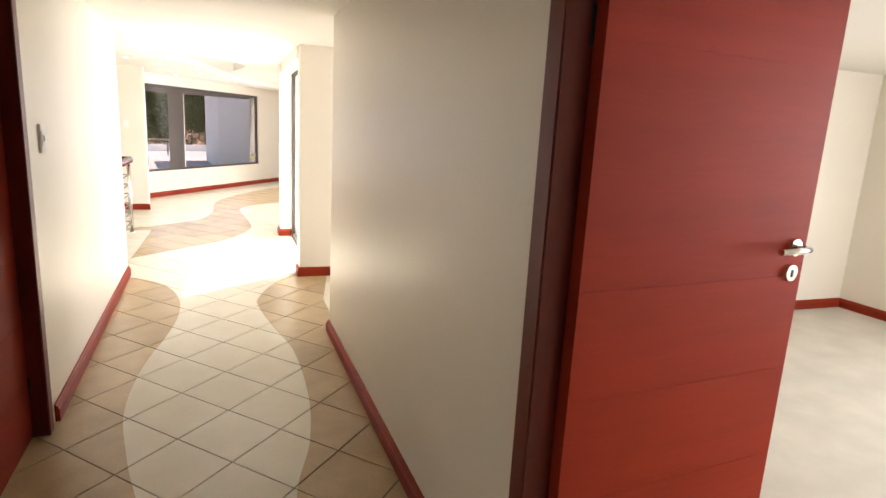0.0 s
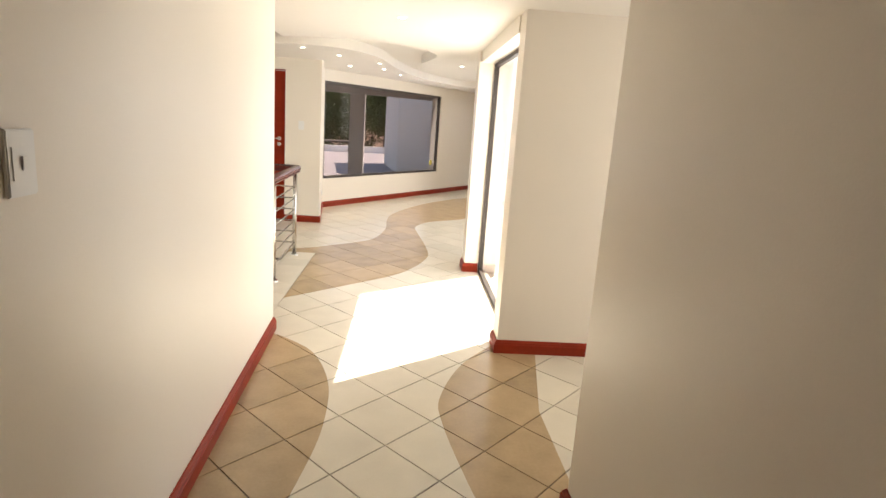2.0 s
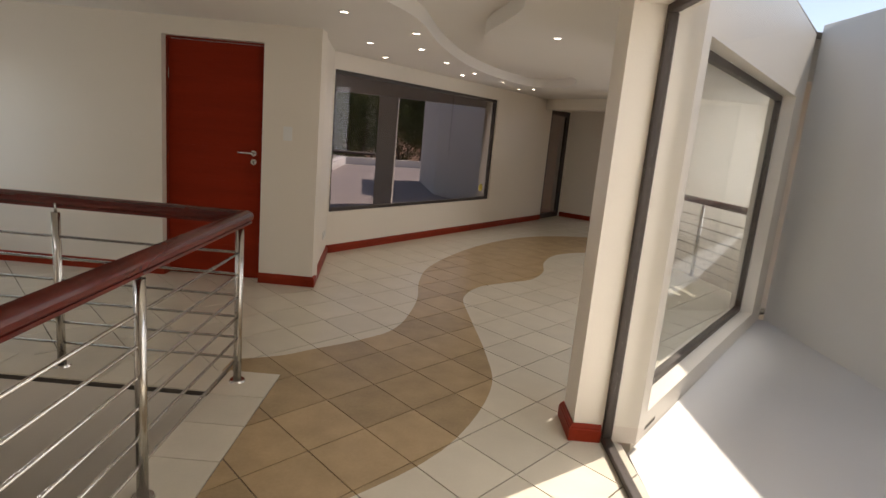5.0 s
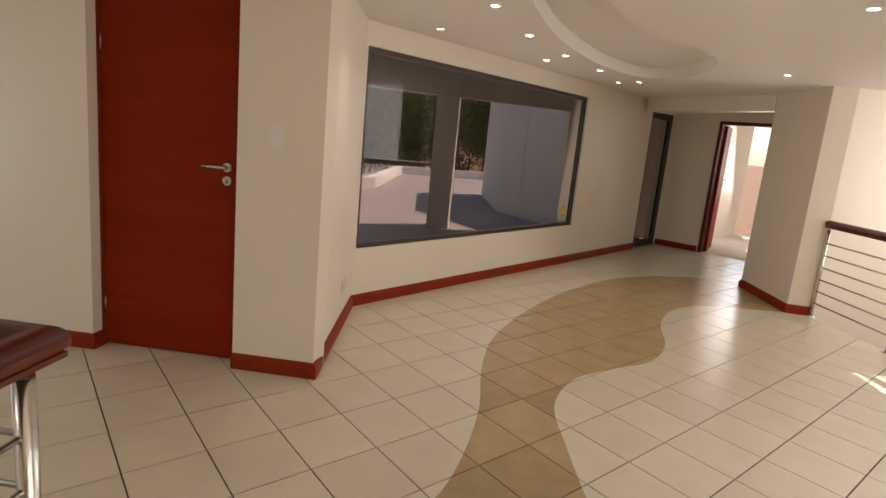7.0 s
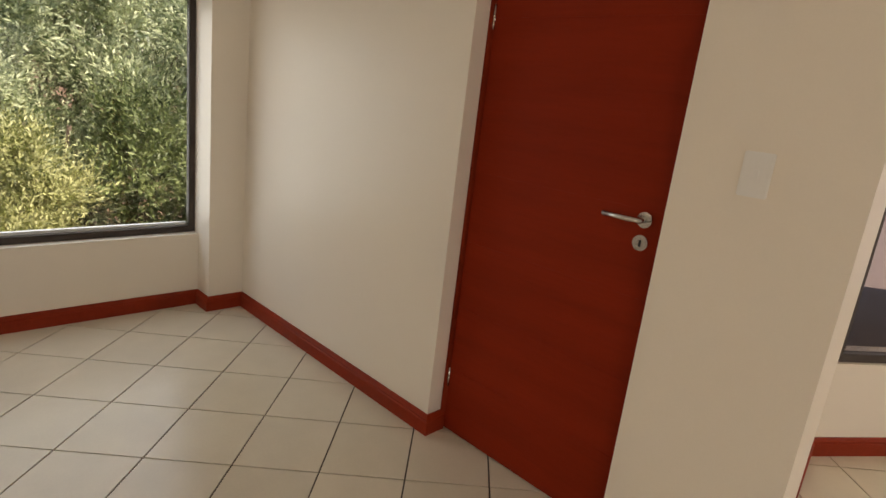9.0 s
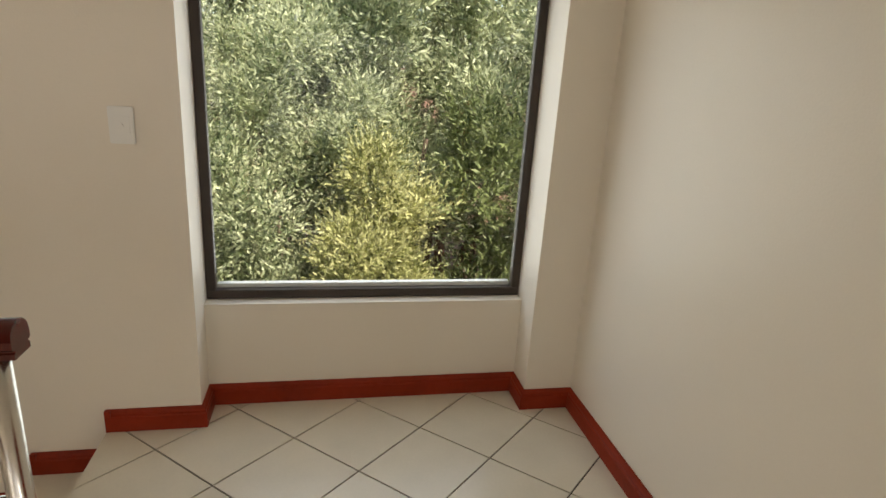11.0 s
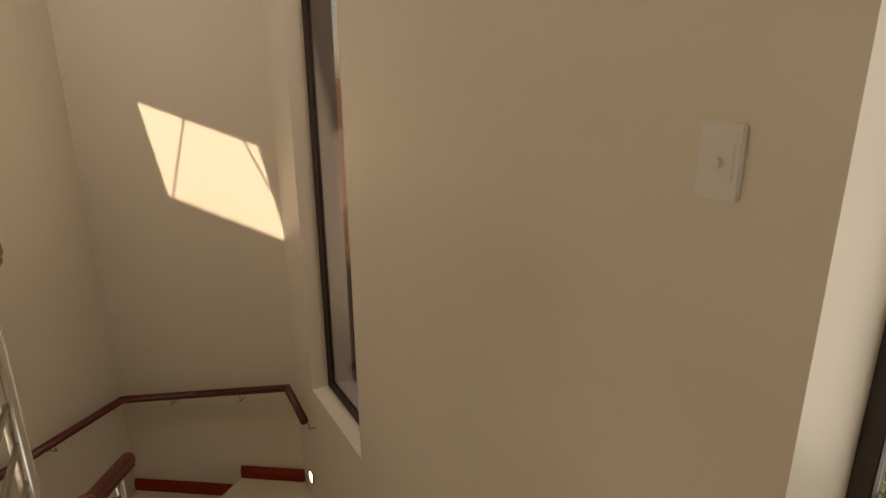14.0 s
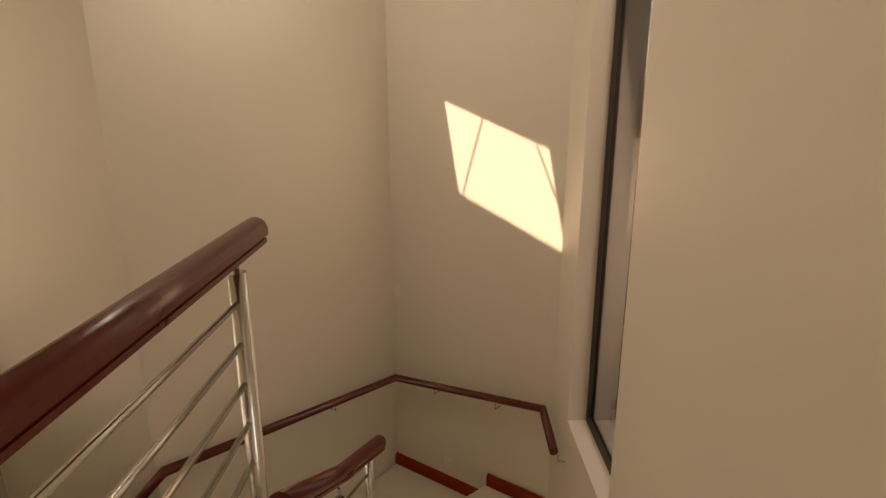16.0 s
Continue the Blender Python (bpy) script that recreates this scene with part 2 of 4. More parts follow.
def skirting(pts, z=0.0):
    """A moulded skirting board along wall faces; the room lies to the left."""
    bm = bmesh.new()
    pts = [Vector(p) for p in pts]
    rings = []
    for i, p in enumerate(pts):
        a = (p - pts[i - 1]).normalized() if i else (pts[1] - p).normalized()
        b = (pts[i + 1] - p).normalized() if i + 1 < len(pts) else a
        na, nb = Vector((-a.y, a.x)), Vector((-b.y, b.x))
        n = (na + nb).normalized()
        n = n / max(0.3, n.dot(na))
        rings.append([bm.verts.new((p.x + n.x * (d + 0.001), p.y + n.y * (d + 0.001), z + h)) for d, h in SKIRT])
    for u, v in zip(rings, rings[1:]):
        for k in range(len(SKIRT) - 1):
            bm.faces.new((u[k], u[k + 1], v[k + 1], v[k]))
        bm.faces.new((u[0], v[0], v[-1], u[-1]))
    bm.faces.new(rings[0]), bm.faces.new(rings[-1][::-1])
    bmesh.ops.recalc_face_normals(bm, faces=bm.faces)
    return structure("baseboard", bm, RED_TRIM, "red varnished moulded timber skirting board", "baseboard")


# ---- the plan ----
CV, CC, WE = (-1.22, 9.22), (-1.39, 10.63), (1.75, 15.17)
P0, CORNER, BEND, END = (-4.34, 4.55), (-3.30, 3.78), (-2.22, 5.25), (-1.0, 4.97)
HIGH, CEIL = 2.62, 2.21
U = Vector((0.567, 0.824))       # along the slanted wing
V = Vector((0.824, -0.567))      # across it
Q = Vector(WE) + 0.95 * U

LEFT0, LEFT1 = Vector((-0.88, 4.97)), Vector((-0.60, -2.2))
RIGHT0, RIGHT1 = Vector((0.83, -2.2)), Vector((0.73, 3.08))
LEFT_WAY, RIGHT_WAY = (LEFT1 - LEFT0).normalized(), (RIGHT1 - RIGHT0).normalized()
wall("wall_corridor_left", tuple(LEFT0), tuple(LEFT1), 0, HIGH, 0.12, [(2.98, 3.85, 0, 2.08)])
wall("wall_corridor_right", tuple(RIGHT0), tuple(RIGHT1), 0, HIGH, 0.14, [(1.47, 2.42, 0, 2.09)])
wall("wall_passage_south", (0.88, 3.08), (3.4, 3.08), 0, HIGH, 0.12)
wall("wall_passage_north", (3.4, 4.72), (0.68, 4.72), 0, HIGH, 0.2)
wall("wall_passage_east", (3.4, 2.96), (3.4, 4.92), 0, HIGH, 0.12)
wall("wall_corridor_south", (-1.0, -2.2), (5.8, -2.2), 0, HIGH, 0.12)
wall("wall_over_glass", (0.67, 4.92), (0.67, 6.89), 2.1, HIGH, 0.25)
b = bmesh.new()
prism(b, [(0.65, 6.89), (0.98, 6.89), (1.05, 6.98), (0.93, 7.12), (0.65, 7.12)], 0, HIGH)
structure("wall_pillar", b, PLASTER, "cream painted plaster pillar beside the glass", "pillar")
wall("wall_landing_north", CV, (-4.6, 9.22), 0, HIGH, 0.2, [(0.48, 1.34, 0, 2.06)])
wall("wall_return", CC, (CV[0] - 0.024, CV[1] + 0.2), 0, HIGH, 0.2)
wall("wall_terrace", WE, CC, 0, HIGH, 0.22, [(1.98, 5.50, 0.47, 2.03)])
wall("wall_terrace_door", Q, WE, 0, HIGH, 0.2, [(0.03, 0.92, 0, 2.06)])
far0 = Q + 3.4 * V
wall("wall_far", far0, Q, 0, HIGH, 0.14, [(1.92, 2.72, 0, 2.02)])
b = bmesh.new()
prism(b, [(2.63, 13.22), (2.68, 12.18), (2.9, 12.16), (5.0, 12.5), (5.0, 13.6), (3.6, 13.8)], -3, HIGH)
structure("wall_pier", b, PLASTER, "cream painted plaster pier at the passage mouth", "wall")
WB1 = (3.1, 9.68)
wall("wall_well_north", WB1, (0.98, 6.95), -2.8, HIGH, 0.2, [(0.44, 3.26, 0.08, 2.03)], label="white plastered wall between hall and light well")
wall("wall_hall_south_east", (5.0, 9.88), (3.05, 9.88), 0, HIGH, 0.2)
wall("wall_hall_east", (5.0, 9.3), (5.0, 12.6), -3, HIGH, 0.2)
# stair well
wall("wall_west", (-4.34, 9.42), P0, -3, HIGH, 0.26, [(0.42, 1.78, -0.12, CEIL), (3.72, 4.49, -0.50, 2.1)])
wall("wall_under_bush_window", (-4.5, 9.0), (-4.5, 7.64), 0, 0.455, 0.12)
wall("wall_over_bush_window", (-4.5, 9.0), (-4.5, 7.64), 1.86, CEIL, 0.12)
wall("wall_stair_slanted", P0, CORNER, -3, HIGH, 0.2)
wall("wall_stair_south", CORNER, BEND, -3, HIGH, 0.2)
wall("wall_stair_east", BEND, END, -3, HIGH, 0.2)
wall("wall_void_east", (-1.26, 4.97), (-1.26, 7.06), -3, -0.032, 0.2)
wall("wall_void_north", (-1.26, 7.06), (-3.08, 7.06), -3, -0.032, 0.2)
# bedroom off the corridor and the room at the far end
wall("wall_bedroom_north", (5.7, 2.84), (0.88, 2.84), 0, HIGH, 0.1)
wall("wall_bedroom_east", (5.7, -2.2), (5.7, 2.94), 0, HIGH, 0.12)
f1, f2 = Q + 0.9 * V + 3.2 * U, Q + 3.4 * V + 3.2 * U
wall("wall_far_room_back", f2, f1, 0, HIGH, 0.12)
wall("wall_far_room_left", f1 - 0.5 * V, Q + 0.4 * V + 0.14 * U, 0, HIGH, 0.1)
wall("wall_far_room_right", far0 + 0.14 * U, f2, 0, HIGH, 0.1)
# light well
wall("wall_well_east", (3.15, 4.92), (3.15, 9.68), -3, 2.7, 0.2, mat=EXTERIOR, label="sunlit white plastered light well wall")
b = bmesh.new()
prism(b, [(0.9, 4.9), (3.4, 4.9), (3.4, 9.6), (3.08, 9.66), (0.95, 6.9)], -0.25, -0.06)
structure("floor_light_well", b, EXTERIOR, "pale paved floor of the light well", "floor")

# ---- ceilings ----
from mathutils.geometry import delaunay_2d_cdt


def inside(p, poly):
    x, y, hit = p[0], p[1], False
    for i in range(len(poly)):
        (x0, y0), (x1, y1) = poly[i - 1], poly[i]
        if (y0 > y) != (y1 > y) and x < (x1 - x0) * (y - y0) / (y1 - y0) + x0:
            hit = not hit
    return hit


def smooth(pts, steps=8, closed=False):
    """A Catmull-Rom curve through points."""
    pts = [Vector(p) for p in pts]
    out = []
    n = len(pts)
    for i in range(n if closed else n - 1):
        a, p, q, d = (pts[(i + k) % n] if closed else pts[min(max(i + k, 0), n - 1)] for k in (-1, 0, 1, 2))
        for k in range(steps):
            t = k / steps
            out.append(tuple(0.5 * ((2 * p) + (q - a) * t + (2 * a - 5 * p + 4 * q - d) * t * t + (3 * p - a - 3 * q + d) * t ** 3)))
    if not closed:
        out.append(tuple(pts[-1]))
    return out


def flat(bm, outer, holes, z, keep, down=True):
    """The part of a plane inside outer and outside the holes."""
    verts, edges = [], []
    for loop in (outer, *holes):
        n = len(verts)
        verts += [Vector(p) for p in loop]
        edges += [(n + i, n + (i + 1) % len(loop)) for i in range(len(loop))]
    vs, _, fs, *_ = delaunay_2d_cdt(verts, edges, [], 0, 1e-5)
    made = [bm.verts.new((v.x, v.y, z)) for v in vs]
    for f in fs:
        c = sum((vs[i] for i in f), Vector((0, 0))) / len(f)
        if keep(c):
            bm.faces.new([made[i] for i in (f[::-1] if down else f)])
    bmesh.ops.delete(bm, geom=[v for v in bm.verts if not v.link_faces], context="VERTS")


RECESS = smooth([(-1.57, 7.62), (-1.16, 7.5), (-0.68, 7.72), (-0.39, 8.4), (-0.25, 9.5), (0.02, 10.8), (0.5, 12.0), (1.05, 12.7),
                 (1.42, 12.3), (1.36, 11.4), (1.05, 10.85), (0.6, 10.45), (0.24, 9.7), (0.1, 8.8), (0.25, 7.6), (-0.2, 6.9), (-0.95, 6.85), (-1.5, 7.2)], 6, True)
WELL = [(0.9, 4.92), (3.4, 4.92), (3.4, 9.7), (3.1, 9.68), (1.0, 7.0), (0.9, 6.9)]
SHAFT = [(-4.6, 3.5), (-1.26, 3.5), (-1.26, 7.06), (-4.6, 7.06)]
OUT = [(-4.75, -2.3), (5.9, -2.3), (5.9, 3.0), (5.1, 3.0), (5.1, 17), (6, 19.6), (2.2, 19.2), (1.6, 15.4), (-1.55, 10.75), (-1.5, 9.42), (-4.75, 9.42)]
b = bmesh.new()
# unseen holes in ceiling and roof, added to shape the hall floor's sun patch
SUN_PATCH_HOLE = [(3.76, 11.12), (4.02, 11.12), (4.02, 11.55), (3.76, 11.55)]
SUN_PATCH_ROOF_HOLE = [(3.5, 11.0), (4.25, 11.0), (4.25, 11.9), (3.5, 11.9)]
flat(b, OUT, (RECESS, WELL, SHAFT, SUN_PATCH_HOLE), CEIL, lambda c: inside(c, OUT) and not inside(c, SUN_PATCH_HOLE) and not inside(c, RECESS) and not inside(c, WELL) and not inside(c, SHAFT))
rim = [[b.verts.new((*p, CEIL)), b.verts.new((*p, CEIL + 0.11))] for p in RECESS]
for i, (lo, hi) in enumerate(rim):
    b.faces.new((lo, rim[i - 1][0], rim[i - 1][1], hi)).smooth = True
lid = [b.verts.new((*p, CEIL + 0.11)) for p in RECESS]
b.faces.new(lid[::-1])
structure("ceiling", b, CEILING, "white painted ceiling with a wavy raised recess", "ceiling")
SKYLIGHT = [(-2.84, 4.66), (-3.28, 5.22), (-2.99, 5.62), (-2.55, 5.04)]
b = bmesh.new()
flat(b, SHAFT, (SKYLIGHT,), 2.55, lambda c: not inside(c, SKYLIGHT))
for i in range(4):
    p, q = SKYLIGHT[i - 1], SKYLIGHT[i]
    b.faces.new([b.verts.new(v) for v in ((*p, 2.55), (*q, 2.55), (*q, 2.64), (*p, 2.64))])
structure("ceiling_stair", b, CEILING, "white ceiling above the stair with a skylight", "ceiling")
b = bmesh.new()
flat(b, OUT, (WELL, SKYLIGHT, SHAFT, SUN_PATCH_ROOF_HOLE), 2.64, lambda c: inside(c, OUT) and not inside(c, SUN_PATCH_ROOF_HOLE) and not inside(c, WELL) and not inside(c, SKYLIGHT), False)
structure("roof", b, EXTERIOR, "plain flat roof above the rooms", "roof")
sk = thing("skylight", "small skylight with dark glazing bars above the stair", "skylight")
s0, s1, s2, s3 = (Vector(p) for p in SKYLIGHT)
for p, q in ((s0.lerp(s1, 0.42), s3.lerp(s2, 0.02)), (s0.lerp(s1, 0.85), s2.lerp(s1, 0.45))):
    b = bmesh.new()
    tube(b, [(*p, 2.6), (*q, 2.6)], 0.006, 8)
    part("glazing_bar", b, ALUMINIUM, sk)
b = bmesh.new()
prism(b, [(1.6, 14.9), (2.63, 13.24), (2.75, 13.32), (1.9, 15.2)], 2.03, CEIL)
structure("wall_lintel", b, PLASTER, "plastered lintel over the passage mouth", "beam")

# ---- skirting ----
skirting([tuple(LEFT0), tuple(LEFT0 + 2.91 * LEFT_WAY)])
skirting([tuple(RIGHT0 + 2.5 * RIGHT_WAY), tuple(RIGHT1), (3.4, 3.08)])
skirting([(3.4, 4.72), (0.68, 4.72), (0.68, 4.92)])
skirting([(0.79, 6.89), (0.65, 6.89), (0.65, 7.12), (0.93, 7.12)])
skirting([CC, CV, (-1.70, 9.22)])
skirting([(-2.56, 9.31), (-2.56, 9.22), (-4.34, 9.22), (-4.34, 9.0), (-4.5, 9.0), (-4.5, 7.64), (-4.34, 7.64), (-4.34, 7.29)])
skirting([WE, CC])
skirting([tuple(Q + 0.66 * V), tuple(Q)])
skirting([tuple(Q + 3.3 * V), tuple(Q + 1.5 * V)])
skirting([(2.9, 12.16), (2.68, 12.18), (2.63, 13.22), (3.6, 13.8)])
skirting([(5.7, -2.2), (5.7, 2.84), (0.88, 2.84)])
skirting([tuple(f2), tuple(f1 - 0.1 * V)])

# ---- floors ----
b = bmesh.new()
FLOOR = [(-4.6, 9.4), (-4.6, 7.29), (-3.08, 7.29), (-3.08, 7.06), (-1.26, 7.06), (-1.26, 4.9), (-1.0, 4.9), (-1.0, -2.2), (0.75, -2.2), (0.75, 3.0), (3.4, 3.0), (3.4, 4.8), (0.9, 4.8), (0.9, 7.0),
         (1.1, 7.1), (3.04, 9.68), (3.28, 9.8), (3.28, 10.0), (2.86, 12.2), (5.0, 12.6), (5.0, 14), tuple(far0 - 0.1 * U), tuple(Q + 0.1 * U), (1.6, 15.3), (-1.5, 10.8), (-1.4, 9.4)]
prism(b, FLOOR, -0.03, -0.006)
floor = structure("floor", b, GROUT, "glazed cream floor tiles laid diagonally with a wavy sand-brown inlay", "floor")
b = bmesh.new()
box(b, 0.78, -2.2, -0.2, 5.7, 2.84, 0.002)
structure("floor_bedroom", b, CARPET, "pale beige carpet in the bedroom", "floor")
b = bmesh.new()
prism(b, [tuple(Q + 0.4 * V), tuple(far0), tuple(f2), tuple(f1 - 0.5 * V)], -0.2, 0.002)
structure("floor_far_room", b, CARPET, "pale beige carpet in the far room", "floor")
b = bmesh.new()
box(b, -4.5, 3.4, -2.95, -0.9, 7.4, -2.8)
structure("floor_lower", b, BEIGE, "cream tiled floor of the lower storey", "floor")

b = bmesh.new()
box(b, 2.7, 9.2, -2.95, 5.0, 12.9, -2.8)
structure("floor_lower_east", b, BEIGE, "cream tiled floor below the hall balustrade", "floor")

# ---- doors ----
def lever(parent, m, side=1, flip=1):
    """A steel lever handle with a round rose and a key rose; y points out of the door."""
    b = bmesh.new()
    bmesh.ops.create_cone(b, cap_ends=True, segments=24, radius1=0.026, radius2=0.024, depth=0.01, matrix=Matrix.Translation((0, 0.005 * side, 0)) @ pose(0, 0, 0, 90))
    tube(b, [(0, 0, 0), (0, 0.045 * side, 0), (-0.03 * flip, 0.052 * side, 0), (-0.125 * flip, 0.052 * side, 0)], 0.0095, 10)
    bmesh.ops.transform(b, matrix=m, verts=b.verts)
    h = part("door_handle", b, STEEL, parent, "brushed steel lever handle")
    b = bmesh.new()
    bmesh.ops.create_cone(b, cap_ends=True, segments=24, radius1=0.026, radius2=0.024, depth=0.01, matrix=Matrix.Translation((0, 0.005 * side, -0.075)) @ pose(0, 0, 0, 90))
    bmesh.ops.transform(b, matrix=m, verts=b.verts)
    k = part("key_rose", b, STEEL, parent, "round steel keyhole rose")
    b = bmesh.new()
    box(b, -0.004, 0.0095 * side, -0.087, 0.004, 0.0115 * side, -0.066)
    bmesh.ops.transform(b, matrix=m, verts=b.verts)
    part("keyhole", b, BLACK, k)


def door(name, label, p0, p1, w, h, face, leaf=None, grooves=6, handle_end=1, frame=RED_TRIM, recess=0.1, jamb=0.035, inset=0.055, grip=1.13):
    """A flush door with shallow grooves in a timber frame; the frame fills the opening from p0 to p1 (room to the left)."""
    m = line_pose(p0, p1)
    length = math.dist(p0, p1)
    d = thing(name, label, "door")
    b = bmesh.new()
    for x0, x1, z0, z1 in ((0, jamb, 0, h), (length - jamb, length, 0, h), (jamb, length - jamb, h - jamb, h)):
        box(b, x0, -recess - 0.06, z0, x1, face, z1, m, bevel=0.004)
    part("door_frame", b, frame, d, "dark red timber door frame")
    lm = m @ (leaf or pose(jamb, -recess, 0.006))
    lw = length - 2 * jamb - 0.004
    lh = h - jamb - 0.012
    b = bmesh.new()
    z = 0.0
    edges = [lh * (k + 1) / (grooves + 1) for k in range(grooves)] + [lh]
    for e in edges:
        box(b, 0.002, -0.04, z, lw, 0, e - 0.0016, bevel=0.0008)
        z = e + 0.0004
    box(b, 0.003, -0.039, 0, lw - 0.001, -0.0012, lh - 0.002)
    bmesh.ops.transform(b, matrix=lm, verts=b.verts)
    lf = part("door_leaf", b, RED_DOOR, d, "red stained flush leaf with horizontal grooves")
    for side, y in ((1, 0.0), (-1, -0.04)):
        hx = lw - inset if handle_end > 0 else inset
        lever(lf, lm @ pose(hx, y, grip), side, handle_end)
    for z in (0.25, 1.75):
        b = bmesh.new()
        tube(b, [(0 if handle_end > 0 else lw, 0.004, z - 0.045), (0 if handle_end > 0 else lw, 0.004, z + 0.045)], 0.006, 8)
        bmesh.ops.transform(b, matrix=lm, verts=b.verts)
        part("hinge", b, STEEL if frame is RED_TRIM else BLACK, d)
    return d


door("door_landing", "closed red stained flush door on the landing", (-1.70, 9.22), (-2.56, 9.22), 0.86, 2.06, -0.075, handle_end=-1, recess=0.095, jamb=0.012, inset=0.085)
door("door_corridor_left", "closed dark red timber door in a dark frame", tuple(LEFT0 + 2.98 * LEFT_WAY), tuple(LEFT0 + 3.85 * LEFT_WAY), 0.87, 2.08, 0.012, frame=DARK_FRAME_WOOD, recess=0.06, jamb=0.07)
door("door_bedroom", "open red stained bedroom door with fine horizontal grooves", tuple(RIGHT0 + 1.47 * RIGHT_WAY), tuple(RIGHT0 + 2.42 * RIGHT_WAY), 0.95, 2.09, 0.014, frame=DARK_FRAME_WOOD, recess=0.1, jamb=0.07,
     leaf=pose(0.875, -0.06, 0.006, 0, 0, -86), grip=1.23)
door("door_far_room", "open red stained door into the bright far room", tuple(far0 - 1.92 * V), tuple(far0 - 2.72 * V), 0.8, 2.02, 0.012, frame=DARK_FRAME_WOOD, recess=0.1, jamb=0.05,
     leaf=pose(0.75, -0.13, 0.006, 0, 0, -80))


# ---- windows ----
def window(name, label, p0, p1, z0, z1, glass, mullions=(), frame=0.05, deep=0.05, back=0.1, bead=False):
    m = line_pose(p0, p1)
    length = math.dist(p0, p1)
    w = tagged(new(name), label, "window", kind="structure")
    for x0, x1, a, c in ((0, length, z0, z0 + frame), (0, length, z1 - frame, z1), (0, frame, z0 + frame, z1 - frame), (length - frame, length, z0 + frame, z1 - frame)):
        b = bmesh.new()
        box(b, x0, -back - deep, a, x1, -back, c, m, bevel=0.003)
        part("window_frame", b, ALUMINIUM, w)
    cuts = [frame] + [length * s for s in mullions] + [length - frame]
    for a, c in zip(cuts, cuts[1:]):
        b = bmesh.new()
        box(b, a + 0.001, -back - deep / 2 - 0.003, z0 + frame - 0.004, c - 0.001, -back - deep / 2 + 0.003, z1 - frame + 0.004, m)
        g = part("pane", b, glass, w, "sheet of window glass")
        g.visible_shadow = False
    if bead:
        b = bmesh.new()
        box(b, frame, -back - deep - 0.03, z0 + frame - 0.006, length - frame, -back - deep, z0 + frame + 0.016, m)
        part("window_sill", b, SWITCH, w, "pale outer sill")
    return w


wdir = (Vector(CC) - Vector(WE)).normalized()
window("window_terrace", "wide dark-framed picture window onto the terrace", tuple(Vector(WE) + 1.98 * wdir), tuple(Vector(WE) + 5.50 * wdir), 0.47, 2.03, TINTED, (0.335, 0.66), 0.04, 0.05, 0.02)
window("window_bush", "dark-framed picture window looking into bushes", (-4.5, 9.0), (-4.5, 7.64), 0.457, 1.86, GLASS, (), 0.038, 0.04, 0.055, True)
window("window_narrow", "tall narrow dark-framed window beside the stair", (-4.34, 5.70), (-4.34, 4.93), -0.50, 2.1, TINTED, (), 0.03, 0.04, 0.10)
window("window_well_glass", "full-height fixed glass pane onto the light well", (0.82, 4.92), (0.82, 6.89), 0.0, 2.1, GLASS, (), 0.035, 0.045, -0.022)
wn = (Vector((0.98, 6.95)) - Vector(WB1)).normalized()
window("window_hall_well", "dark-framed window between hall and light well", tuple(Vector(WB1) + 0.44 * wn), tuple(Vector(WB1) + 3.26 * wn), 0.08, 2.03, GLASS, (0.5,), 0.045, 0.05, 0.1)
window("window_terrace_door", "dark-framed glazed terrace door", tuple(Vector(Q) - 0.03 * U), tuple(Vector(Q) - 0.92 * U), 0, 2.06, TINTED, (), 0.09, 0.06, 0.02)
b = bmesh.new()
bmesh.ops.create_cone(b, cap_ends=True, segments=28, radius1=0.055, radius2=0.055, depth=0.002, matrix=line_pose(WE, CC) @ pose(2.2, -0.036, 0.66, 90))
tagged(part("glass_sticker", b, YELLOW), "round yellow sticker on the terrace window glass", "sticker")


# ---- balustrades ----
def post(parent, x, y, z=0.0, h=0.87):
    b = bmesh.new()
    tube(b, [(x, y, z), (x, y, z + h)], 0.0215, 16)
    p = part("post", b, STEEL, parent, "round stainless steel post")
    b = bmesh.new()
    bmesh.ops.create_cone(b, cap_ends=True, segments=24, radius1=0.045, radius2=0.040, depth=0.012, matrix=Matrix.Translation((x, y, z + 0.007)))
    part("base_flange", b, STEEL, p)
    b = bmesh.new()
    tube(b, [(x, y, z + h), (x, y, z + h + 0.05)], 0.007, 8)
    part("pin", b, STEEL, p)


RAIL = [(math.cos(a), 0.15 + 0.95 * math.sin(a)) for a in (math.pi * k / 10 for k in range(11))] + [(-1, -0.3), (-0.86, -0.42), (-0.72, -0.42), (-0.72, -0.56), (-0.86, -0.6), (-0.86, -0.95), (0.86, -0.95), (0.86, -0.6), (0.72, -0.56), (0.72, -0.42), (0.86, -0.42), (1, -0.3)]


